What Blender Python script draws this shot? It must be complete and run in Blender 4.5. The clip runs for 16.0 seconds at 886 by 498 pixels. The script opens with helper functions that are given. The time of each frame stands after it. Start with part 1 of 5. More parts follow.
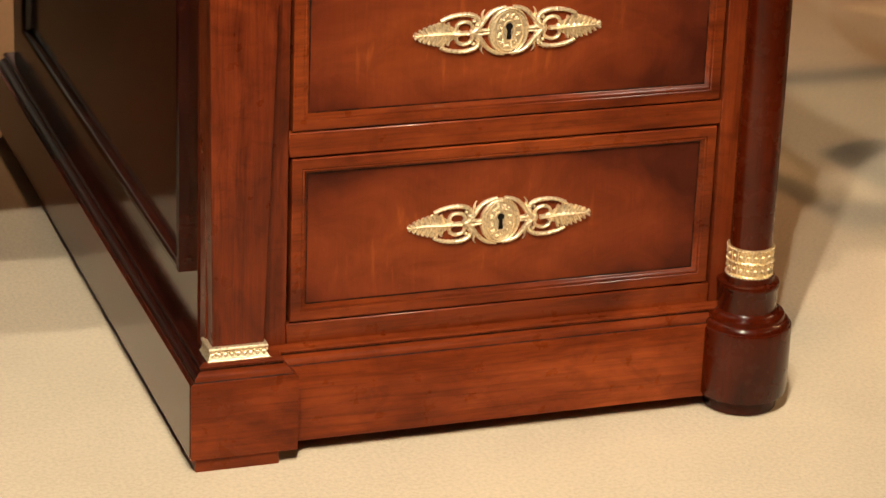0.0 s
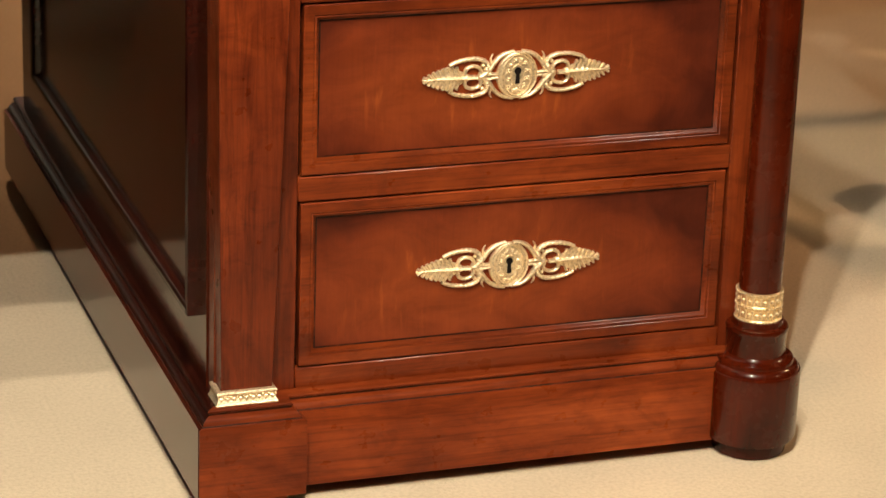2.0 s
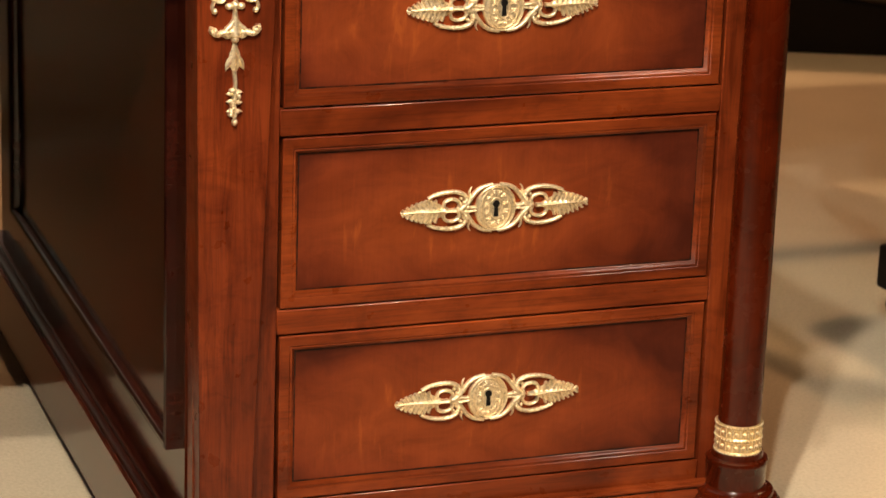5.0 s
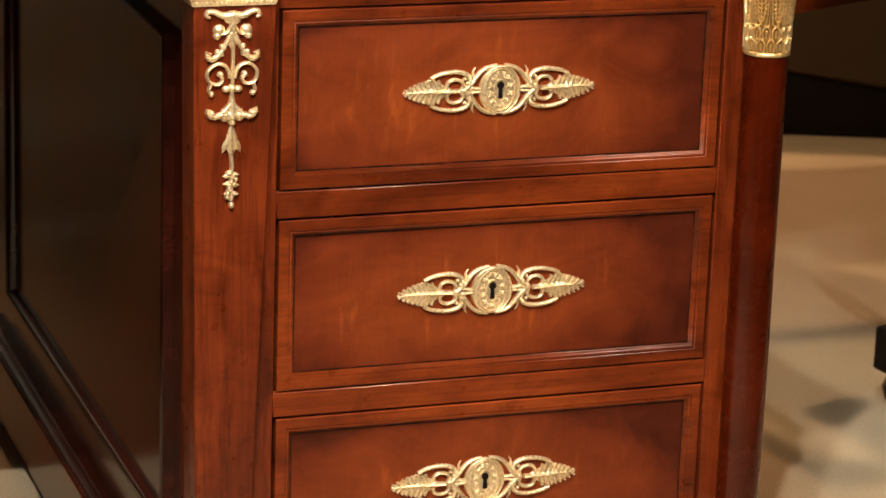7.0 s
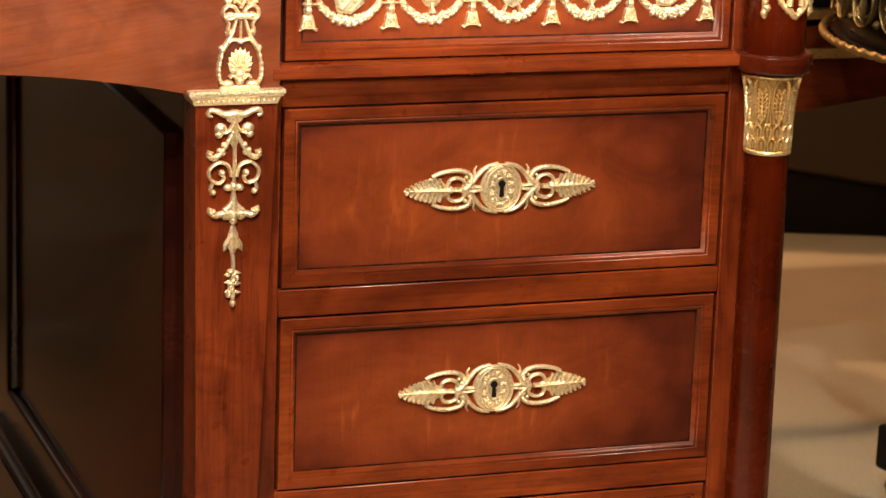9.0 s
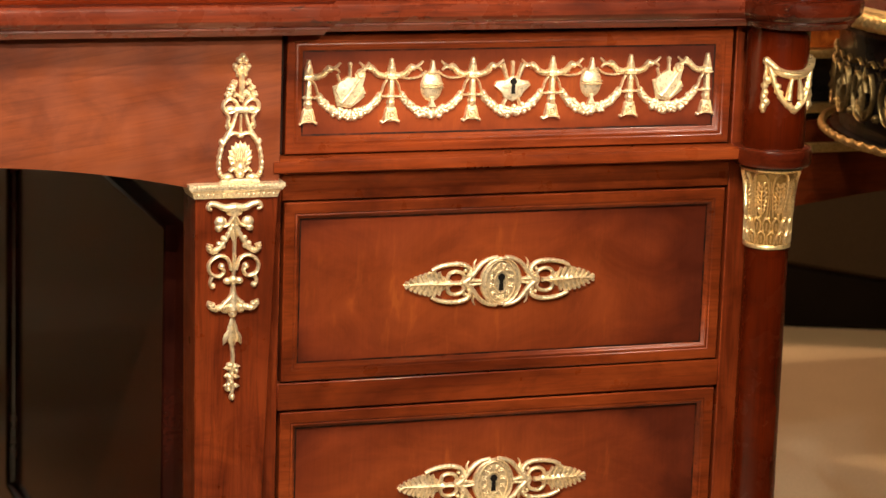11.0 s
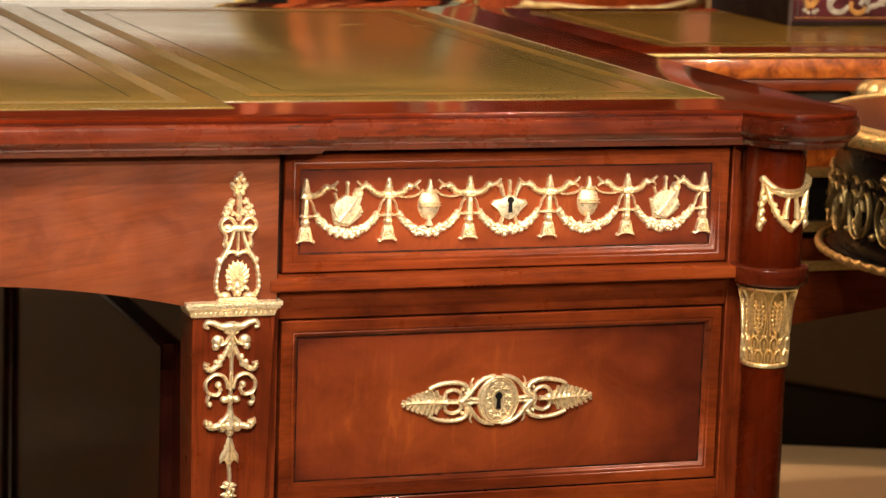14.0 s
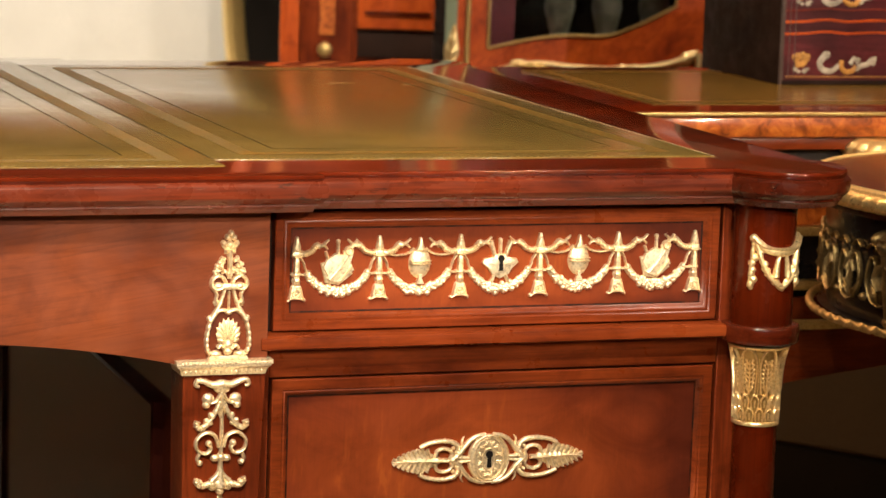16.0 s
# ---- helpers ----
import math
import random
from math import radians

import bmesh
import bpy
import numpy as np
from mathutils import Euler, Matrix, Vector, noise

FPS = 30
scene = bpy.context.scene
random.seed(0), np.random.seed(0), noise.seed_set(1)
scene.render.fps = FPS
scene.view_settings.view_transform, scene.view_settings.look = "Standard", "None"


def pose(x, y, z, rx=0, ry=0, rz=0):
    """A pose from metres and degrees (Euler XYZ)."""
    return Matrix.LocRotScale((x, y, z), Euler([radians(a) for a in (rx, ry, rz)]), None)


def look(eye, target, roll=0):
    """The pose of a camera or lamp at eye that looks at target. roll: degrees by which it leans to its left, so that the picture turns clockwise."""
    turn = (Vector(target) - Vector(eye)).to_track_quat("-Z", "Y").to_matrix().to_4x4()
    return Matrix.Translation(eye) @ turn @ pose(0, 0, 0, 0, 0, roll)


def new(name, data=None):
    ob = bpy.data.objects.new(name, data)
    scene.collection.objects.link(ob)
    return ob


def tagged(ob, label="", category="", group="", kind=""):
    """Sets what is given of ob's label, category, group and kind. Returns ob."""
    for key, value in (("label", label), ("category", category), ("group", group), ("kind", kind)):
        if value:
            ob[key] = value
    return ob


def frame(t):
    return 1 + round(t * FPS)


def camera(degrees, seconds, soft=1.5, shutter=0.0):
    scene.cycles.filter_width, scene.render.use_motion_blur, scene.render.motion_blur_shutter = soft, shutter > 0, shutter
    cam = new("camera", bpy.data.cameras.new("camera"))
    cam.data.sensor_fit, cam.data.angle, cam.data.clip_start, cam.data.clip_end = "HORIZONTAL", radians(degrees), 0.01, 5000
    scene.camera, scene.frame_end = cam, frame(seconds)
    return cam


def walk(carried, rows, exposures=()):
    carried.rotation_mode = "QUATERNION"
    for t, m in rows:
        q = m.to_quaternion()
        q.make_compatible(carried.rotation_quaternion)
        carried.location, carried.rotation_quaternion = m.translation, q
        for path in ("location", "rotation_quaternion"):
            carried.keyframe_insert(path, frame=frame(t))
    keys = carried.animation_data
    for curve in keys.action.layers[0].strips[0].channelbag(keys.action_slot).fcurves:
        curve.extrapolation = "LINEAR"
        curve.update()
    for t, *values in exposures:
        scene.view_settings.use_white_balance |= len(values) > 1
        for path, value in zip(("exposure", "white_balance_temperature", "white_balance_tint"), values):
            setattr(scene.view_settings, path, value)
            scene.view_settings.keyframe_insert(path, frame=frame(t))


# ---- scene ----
# The camera stands on a tripod and tilts slowly upwards: seconds, yaw, pitch, roll.
EYE = (-0.6143, -2.1193, 1.0493)
PATH = [
    (0, -19.516, -21.389, 2.099),
    (0.5, -19.447, -21.208, 2.126),
    (1, -19.355, -21.040, 2.056),
    (1.5, -19.306, -20.831, 2.040),
    (2, -19.294, -20.502, 2.011),
    (2.5, -19.294, -20.016, 2.012),
    (3, -19.322, -19.482, 1.993),
    (3.5, -19.446, -19.002, 1.984),
    (4, -19.545, -18.598, 1.985),
    (6.5, -19.705, -16.555, 1.973),
    (7, -19.665, -16.127, 1.978),
    (7.5, -19.618, -15.668, 1.957),
    (8, -19.603, -15.173, 1.942),
    (8.5, -19.582, -14.659, 1.941),
    (9, -19.565, -14.134, 1.933),
    (11.5, -19.504, -11.806, 1.936),
    (12, -19.504, -11.370, 1.920),
    (12.5, -19.495, -10.926, 1.916),
    (13, -19.481, -10.507, 1.929),
    (13.5, -19.477, -10.151, 1.944),
    (14, -19.483, -9.839, 1.930),
    (14.5, -19.490, -9.533, 1.919),
    (15, -19.491, -9.198, 1.960),
    (15.5, -19.547, -8.897, 1.972),
    (16, -19.632, -8.651, 2.000),
]


def aim(yaw, pitch, roll):
    a, b = radians(yaw), radians(pitch)
    way = Vector((-math.sin(a) * math.cos(b), math.cos(a) * math.cos(b), math.sin(b)))
    return look(EYE, Vector(EYE) + way, roll)


cam = camera(17.823, 16.0)
cam.data.dof.use_dof, cam.data.dof.focus_distance, cam.data.dof.aperture_fstop = True, 2.3, 18.0
walk(cam, [(t, aim(yaw, pitch, roll)) for t, yaw, pitch, roll in PATH])

# ---- light: ceiling spots placed from shadows near the desk, plus added unseen fills ----
world = bpy.data.worlds.new("world")
scene.world = world
world.use_nodes = True
world.node_tree.nodes["Background"].inputs[0].default_value = (1.0, 0.70, 0.42, 1)
world.node_tree.nodes["Background"].inputs[1].default_value = 0.03
CEILING = 2.7
WARM = (1.0, 0.865, 0.675)
AMBER = (1.0, 0.64, 0.33)
DEEP_AMBER = (1.0, 0.53, 0.26)


def ceiling_spot(x, y, watts, aim_at, angle=75, size=0.03, blend=0.6, tint=WARM):
    lamp = bpy.data.lights.new("spot_and_fill_light", "SPOT")
    lamp.energy, lamp.color, lamp.shadow_soft_size = watts, tint, size
    lamp.spot_size, lamp.spot_blend = radians(angle), blend
    ob = new("spot_and_fill_light", lamp)
    ob.matrix_world = look((x, y, CEILING - 0.09), aim_at)
    return ob


SPOTS_AND_FILLS = [
    (-0.89, -1.96, 300, (-0.25, -0.25, 0.25), 50, 0.02, 1.0),
    (-0.22, -0.98, 130, (-0.12, -0.05, 0.3), 54, 0.02, 0.9),
    (-0.42, -1.54, 215, (-0.05, -0.02, 0.5), 46, 0.02, 1.0),
    # three far fills, added and cut off low to brighten the frieze
    (0.1, -4.8, 560, (0.1, 0.0, 1.9), 29.4, 0.03, 0.12),
    (-0.9, -6.6, 1020, (0.0, 0.0, 2.0), 23.8, 0.03, 0.12),
    (2.0, -4.6, 360, (0.3, 0.1, 1.9), 28.4, 0.03, 0.12),
    # added fill for the right-hand side
    (3.0, -2.6, 60, (1.0, 0.3, 0.3), 60, 0.03, 0.6, AMBER),
    # these two follow shadow edges on the right-hand carpet
    (-0.9, 0.57, 150, (1.6, 1.1, 0.0), 38, 0.02, 0.6, AMBER),
    (3.2, 0.46, 190, (0.95, 0.75, 0.0), 36, 0.08, 0.5, AMBER),
    # added to brighten the side table, second desk and chest
    (1.6, -0.9, 130, (1.15, 0.62, 0.75), 30, 0.03, 0.7, AMBER),
    # added amber fill for the carpet behind the desk
    (0.2, 2.9, 200, (0.88, 1.1, 0.0), 43, 0.08, 0.6, DEEP_AMBER),
    # four more, added to brighten the cabinet, back walls and wardrobe
    (1.8, 1.0, 230, (1.4, 2.8, 0.8), 42),
    (0.8, 4.35, 330, (0.9, 5.6, 0.6), 60),
    (2.2, 4.3, 150, (2.2, 5.6, 0.6), 34),
    (0.55, 2.2, 450, (1.2, 3.6, 0.65), 40),
]
for spot in SPOTS_AND_FILLS:
    ceiling_spot(*spot)
scene.view_settings.exposure = -0.02

# ---- materials ----
def material(name):
    m = bpy.data.materials.new(name)
    m.use_nodes = True
    return m, m.node_tree.nodes, m.node_tree.links, m.node_tree.nodes["Principled BSDF"]


def coords(nodes, links, scale=(1, 1, 1), lean=0.0):
    geo = nodes.new("ShaderNodeNewGeometry")
    mp = nodes.new("ShaderNodeMapping")
    mp.inputs["Scale"].default_value = scale
    place = geo.outputs["Position"]
    if lean:
        turn = nodes.new("ShaderNodeVectorRotate")
        turn.rotation_type = "Y_AXIS"
        turn.inputs["Angle"].default_value = radians(lean)
        links.new(place, turn.inputs["Vector"])
        place = turn.outputs["Vector"]
    links.new(place, mp.inputs["Vector"])
    return mp.outputs["Vector"]


def noise_node(nodes, links, vec, scale, detail=4, rough=0.55, distort=0.0):
    n = nodes.new("ShaderNodeTexNoise")
    n.inputs["Scale"].default_value, n.inputs["Detail"].default_value = scale, detail
    n.inputs["Roughness"].default_value, n.inputs["Distortion"].default_value = rough, distort
    links.new(vec, n.inputs["Vector"])
    return n.outputs["Fac"]


def ramp(nodes, links, fac, stops):
    r = nodes.new("ShaderNodeValToRGB")
    el = r.color_ramp.elements
    while len(el) < len(stops):
        el.new(0.5)
    for e, (pos, col) in zip(el, stops):
        e.position, e.color = pos, (*col, 1)
    links.new(fac, r.inputs["Fac"])
    return r.outputs["Color"]


def mix(nodes, links, a, b, fac, mode="MIX"):
    m = nodes.new("ShaderNodeMix")
    m.data_type, m.blend_type = "RGBA", mode
    for sock, val in ((m.inputs[0], fac), (m.inputs[6], a), (m.inputs[7], b)):
        if isinstance(val, (int, float)):
            sock.default_value = val
        elif isinstance(val, tuple):
            sock.default_value = (*val, 1)
        else:
            links.new(val, sock)
    return m.outputs[2]


def bump(nodes, links, bsdf, height, strength, distance=0.001):
    b = nodes.new("ShaderNodeBump")
    b.inputs["Strength"].default_value, b.inputs["Distance"].default_value = strength, distance
    links.new(height, b.inputs["Height"])
    links.new(b.outputs["Normal"], bsdf.inputs["Normal"])


def wood(name, light, mid, dark, along="X", rough=0.36, coat=0.2, size=1.0, spec=0.16, worn=False, fine=0.35, gloss=0.12, cloudy=0.55, relief=0.10, grime=0.0, lean=0.0):
    """French-polished timber: fine grain and cloudy colour along one axis; figure adds flame streaks across it."""
    m, nodes, links, bsdf = material(name)
    k = {"X": 0, "Y": 1, "Z": 2, "": None}[along]
    sc = [60.0 * size] * 3
    if k is not None:
        sc[k] = 3.0 * size
    grain = noise_node(nodes, links, coords(nodes, links, tuple(sc), lean), 3.0, 6, 0.65, 0.4)
    sc2 = [7.0 * size] * 3
    if k is not None:
        sc2[k] = 3.0 * size
    cloud = noise_node(nodes, links, coords(nodes, links, tuple(sc2), lean), 1.6, 5, 0.6, 0.8)
    col = ramp(nodes, links, cloud, [(0.28, dark), (0.50, mid), (0.74, light)])
    gr = ramp(nodes, links, grain, [(0.32, (0.42, 0.36, 0.34)), (0.60, (1.12, 1.12, 1.12))])
    col = mix(nodes, links, col, gr, min(0.35, fine), "MULTIPLY")
    sc3 = [260.0 * size] * 3
    if k is not None:
        sc3[k] = 9.0 * size
    pores = noise_node(nodes, links, coords(nodes, links, tuple(sc3), lean), 1.5, 4, 0.6, 0.2)
    col = mix(nodes, links, col, ramp(nodes, links, pores, [(0.36, (0.45, 0.40, 0.38)), (0.47, (1, 1, 1)), (0.66, (1.25, 1.28, 1.25))]), fine, "MULTIPLY")
    glaze = noise_node(nodes, links, coords(nodes, links, (1, 1, 1.6)), 21.0, 6, 0.65, 0.9)
    col = mix(nodes, links, col, ramp(nodes, links, glaze, [(0.36, (0.55, 0.48, 0.46)), (0.50, (1, 1, 1))]), cloudy, "MULTIPLY")
    if worn:
        chip = noise_node(nodes, links, coords(nodes, links, (30, 130, 200)), 1.6, 5, 0.7, 0.5)
        col = mix(nodes, links, col, (0.40, 0.24, 0.16), ramp(nodes, links, chip, [(0.64, (0, 0, 0)), (0.72, (0.35, 0.35, 0.35))]))
        scratch = noise_node(nodes, links, coords(nodes, links, (70, 200, 300)), 0.9, 3, 0.5, 0.5)
        col = mix(nodes, links, col, (0.010, 0.004, 0.003), ramp(nodes, links, scratch, [(0.645, (0, 0, 0)), (0.69, (0.7, 0.7, 0.7))]))
    if grime:
        sc4 = [75.0] * 3
        if k is not None:
            sc4[k] = 7.0
        stain = noise_node(nodes, links, coords(nodes, links, tuple(sc4)), 1.3, 6, 0.68, 0.6)
        col = mix(nodes, links, col, ramp(nodes, links, stain, [(0.50, (1, 1, 1)), (0.68, (0.42, 0.34, 0.32))]), grime, "MULTIPLY")
    links.new(col, bsdf.inputs["Base Color"])
    wear = noise_node(nodes, links, coords(nodes, links), 45.0, 4)
    rr = ramp(nodes, links, wear, [(0.3, (rough * (0.95 - 2 * relief),) * 3), (0.75, (rough * (1.05 + 2.5 * relief),) * 3)])
    links.new(rr, bsdf.inputs["Roughness"])
    bsdf.inputs["Specular IOR Level"].default_value = spec
    bsdf.inputs["Coat Weight"].default_value, bsdf.inputs["Coat Roughness"].default_value = coat, gloss
    bump(nodes, links, bsdf, grain, relief, 0.0006)
    return m


MAHOGANY = wood("mahogany_horizontal", (0.2970, 0.0589, 0.0126), (0.1844, 0.0321, 0.0071), (0.0719, 0.0113, 0.0035), "X", rough=0.33, spec=0.16, coat=0.06, grime=0.55, cloudy=0.48, fine=0.34)
MAHOGANY_UP = wood("mahogany_vertical", (0.2279, 0.0413, 0.0094), (0.1477, 0.0239, 0.0062), (0.0634, 0.0101, 0.0032), "Z", rough=0.34, spec=0.16, coat=0.15, grime=0.8)
# darker mahogany copies: shade of the kneehole side put into the colour
MAHOGANY_SHADED = wood("shaded_mahogany_front_to_back", (0.0720, 0.0132, 0.0058), (0.0540, 0.0096, 0.0041), (0.0360, 0.0062, 0.0029), "Y", rough=0.13, coat=0.0, spec=0.42, fine=0.15, cloudy=0.4, relief=0.02)
PANEL_SHADED = wood("shaded_side_panel", (0.0546, 0.0101, 0.0037), (0.0458, 0.0081, 0.0030), (0.0370, 0.0063, 0.0025), "Z", rough=0.13, coat=0.0, spec=0.42, fine=0.12, cloudy=0.4, relief=0.02)
MAHOGANY_DARK = wood("dark_stained_mahogany", (0.0730, 0.0091, 0.0025), (0.0453, 0.0052, 0.0016), (0.0194, 0.0029, 0.0009), "X", rough=0.28)
# moulding colour darkened likewise for the shaded kneehole side
MOULDING_SHADED = wood("shaded_polished_moulding", (0.0360, 0.0067, 0.0036), (0.0216, 0.0041, 0.0024), (0.0108, 0.0024, 0.0017), "Y", rough=0.20, coat=0.0, spec=0.40, relief=0.02)
MAHOGANY_TURNED = wood("turned_mahogany", (0.0968, 0.0102, 0.0015), (0.0604, 0.0060, 0.0008), (0.0267, 0.0027, 0.0006), "Z", rough=0.26, coat=0.4, spec=0.14)
COLLAR_WOOD = wood("polished_collar", (0.1100, 0.0170, 0.0050), (0.0700, 0.0095, 0.0030), (0.0300, 0.0042, 0.0020), "X", rough=0.2, coat=0.5, gloss=0.08)
CORNER_WOOD = wood("worn_corner_mahogany", (0.1150, 0.0180, 0.0048), (0.0620, 0.0088, 0.0027), (0.0230, 0.0034, 0.0016), "X", rough=0.26, coat=0.35, worn=True, grime=0.9)
ARRIS = wood("worn_arris", (0.340, 0.066, 0.013), (0.190, 0.031, 0.007), (0.090, 0.012, 0.003), "X", rough=0.42, spec=0.15, coat=0.25, fine=0.6)
TOP_WOOD = wood("mahogany_top_border", (0.1614, 0.0200, 0.0041), (0.0969, 0.0110, 0.0023), (0.0484, 0.0058, 0.0017), "X", rough=0.07, coat=0.0, spec=0.50, relief=0.0)
BURL = wood("burl_veneer", (0.620, 0.200, 0.032), (0.360, 0.086, 0.015), (0.060, 0.012, 0.005), "", size=5.0, rough=0.35, coat=0.5, gloss=0.05, spec=0.2)
ROSEWOOD = wood("dark_rosewood", (0.1200, 0.0220, 0.0280), (0.0560, 0.0120, 0.0160), (0.0220, 0.0060, 0.0080), "X", rough=0.40, coat=0.0, spec=0.2)
STREAK = wood("orange_veneer_streak", (0.46, 0.090, 0.016), (0.36, 0.062, 0.011), (0.22, 0.034, 0.008), "X", coat=0.0)
ROSE_STREAK = wood("faint_veneer_streak", (0.17, 0.030, 0.018), (0.13, 0.022, 0.014), (0.08, 0.014, 0.010), "X", coat=0.0)
TULIPWOOD = wood("tulipwood_veneer", (0.5720, 0.1187, 0.0204), (0.3850, 0.0646, 0.0110), (0.1980, 0.0266, 0.0059), "Z")
DIAGONAL_VENEER = wood("diagonal_tulipwood_veneer", (0.52, 0.098, 0.015), (0.35, 0.054, 0.009), (0.17, 0.021, 0.005), "Z", coat=0.1, fine=0.5, lean=-38.0)
EBONY = wood("ebonised_wood", (0.020, 0.014, 0.012), (0.012, 0.009, 0.008), (0.006, 0.005, 0.005), "X", rough=0.3)

# near-black wood that paints in the chest's shaded end
CHEST_SHADE = wood("chest_shade_wood", (0.0307, 0.0185, 0.0168), (0.0192, 0.0118, 0.0101), (0.0115, 0.0067, 0.0067), "X", rough=0.6, coat=0.0, spec=0.03)


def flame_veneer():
    """Flecked veneer: paler in the middle of each panel, short upright flecks, cloudy and darker towards the edges."""
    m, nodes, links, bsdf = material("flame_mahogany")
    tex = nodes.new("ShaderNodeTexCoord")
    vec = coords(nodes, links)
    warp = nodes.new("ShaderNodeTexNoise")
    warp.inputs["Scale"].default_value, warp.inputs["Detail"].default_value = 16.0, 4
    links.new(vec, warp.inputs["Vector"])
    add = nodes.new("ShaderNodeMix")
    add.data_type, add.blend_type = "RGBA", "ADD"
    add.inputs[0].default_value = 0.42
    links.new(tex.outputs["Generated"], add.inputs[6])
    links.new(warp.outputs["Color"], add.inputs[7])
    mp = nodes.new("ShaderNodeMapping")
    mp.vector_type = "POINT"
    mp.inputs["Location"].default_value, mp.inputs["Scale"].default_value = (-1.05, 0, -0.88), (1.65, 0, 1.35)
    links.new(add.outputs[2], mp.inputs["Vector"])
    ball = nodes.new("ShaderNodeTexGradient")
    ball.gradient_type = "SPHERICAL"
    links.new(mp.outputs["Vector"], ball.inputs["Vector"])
    # radial ramp: palest at the panel's middle, darkest at its margins
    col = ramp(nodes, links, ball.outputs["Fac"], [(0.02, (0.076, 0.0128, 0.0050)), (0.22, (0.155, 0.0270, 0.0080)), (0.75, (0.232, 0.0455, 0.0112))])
    cloud = noise_node(nodes, links, coords(nodes, links, (6, 6, 9)), 2.4, 6, 0.62, 0.9)
    col = mix(nodes, links, col, ramp(nodes, links, cloud, [(0.30, (0.62, 0.56, 0.52)), (0.66, (1.20, 1.22, 1.2))]), 0.85, "MULTIPLY")
    fleck = noise_node(nodes, links, coords(nodes, links, (58, 58, 14)), 1.5, 4, 0.55, 0.4)
    lit = nodes.new("ShaderNodeMath")
    lit.operation = "MULTIPLY"
    links.new(ramp(nodes, links, fleck, [(0.59, (0, 0, 0)), (0.69, (1, 1, 1))]), lit.inputs[0])
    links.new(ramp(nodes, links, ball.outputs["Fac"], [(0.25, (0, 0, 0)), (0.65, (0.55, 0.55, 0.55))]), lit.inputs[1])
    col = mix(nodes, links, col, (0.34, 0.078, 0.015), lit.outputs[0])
    grain = noise_node(nodes, links, coords(nodes, links, (220, 220, 14)), 2.0, 4, 0.6, 0.3)
    col = mix(nodes, links, col, ramp(nodes, links, grain, [(0.34, (0.72, 0.68, 0.66)), (0.58, (1.05, 1.05, 1.05))]), 0.22, "MULTIPLY")
    links.new(col, bsdf.inputs["Base Color"])
    wear = noise_node(nodes, links, vec, 45.0, 4)
    links.new(ramp(nodes, links, wear, [(0.3, (0.40,) * 3), (0.75, (0.58,) * 3)]), bsdf.inputs["Roughness"])
    bsdf.inputs["Specular IOR Level"].default_value = 0.14
    bsdf.inputs["Coat Weight"].default_value, bsdf.inputs["Coat Roughness"].default_value = 0.06, 0.15
    bump(nodes, links, bsdf, grain, 0.06, 0.0005)
    return m


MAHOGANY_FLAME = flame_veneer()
# apron tone: browner and less red than the drawer fronts
MAHOGANY_APRON = wood("brown_apron_mahogany", (0.2238, 0.0549, 0.0169), (0.1604, 0.0363, 0.0113), (0.0970, 0.0194, 0.0065), "X", rough=0.42, coat=0.1, spec=0.28, fine=0.24, cloudy=0.40, grime=0.22, lean=9.0)
MAHOGANY_EDGE = wood("worn_mahogany_edge", (0.1750, 0.0300, 0.0095), (0.1180, 0.0190, 0.0066), (0.0620, 0.0100, 0.0046), "X", rough=0.30, coat=0.50, gloss=0.20, spec=0.34, worn=True, fine=0.6, grime=0.6)


def gilt(name, base, rough, dirt=0.5):
    m, nodes, links, bsdf = material(name)
    vec = coords(nodes, links)
    big = noise_node(nodes, links, vec, 420.0, 4, 0.6)
    fine = noise_node(nodes, links, vec, 900.0, 3)
    tarnish = tuple(c * f for c, f in zip(base, (0.45, 0.38, 0.30)))
    col = ramp(nodes, links, big, [(0.30, tarnish), (0.52, base)])
    links.new(mix(nodes, links, base, col, dirt), bsdf.inputs["Base Color"])
    bsdf.inputs["Metallic"].default_value = 0.84
    rr = ramp(nodes, links, fine, [(0.3, (rough * 0.8,) * 3), (0.7, (rough * 1.3,) * 3)])
    links.new(rr, bsdf.inputs["Roughness"])
    bump(nodes, links, bsdf, big, 0.45, 0.0010)
    return m


GILT = gilt("gilt_bronze", (0.95, 0.80, 0.555), 0.44, 0.78)
GILT_DEEP = gilt("deep_gilt_bronze", (0.97, 0.75, 0.41), 0.30, 0.5)
GILT_SHADED_GROUND = gilt("shaded_satin_ground", (0.50, 0.335, 0.13), 0.38, 0.6)
GILT_DULL = gilt("aged_gilt_bronze", (0.52, 0.36, 0.14), 0.36, 0.9)


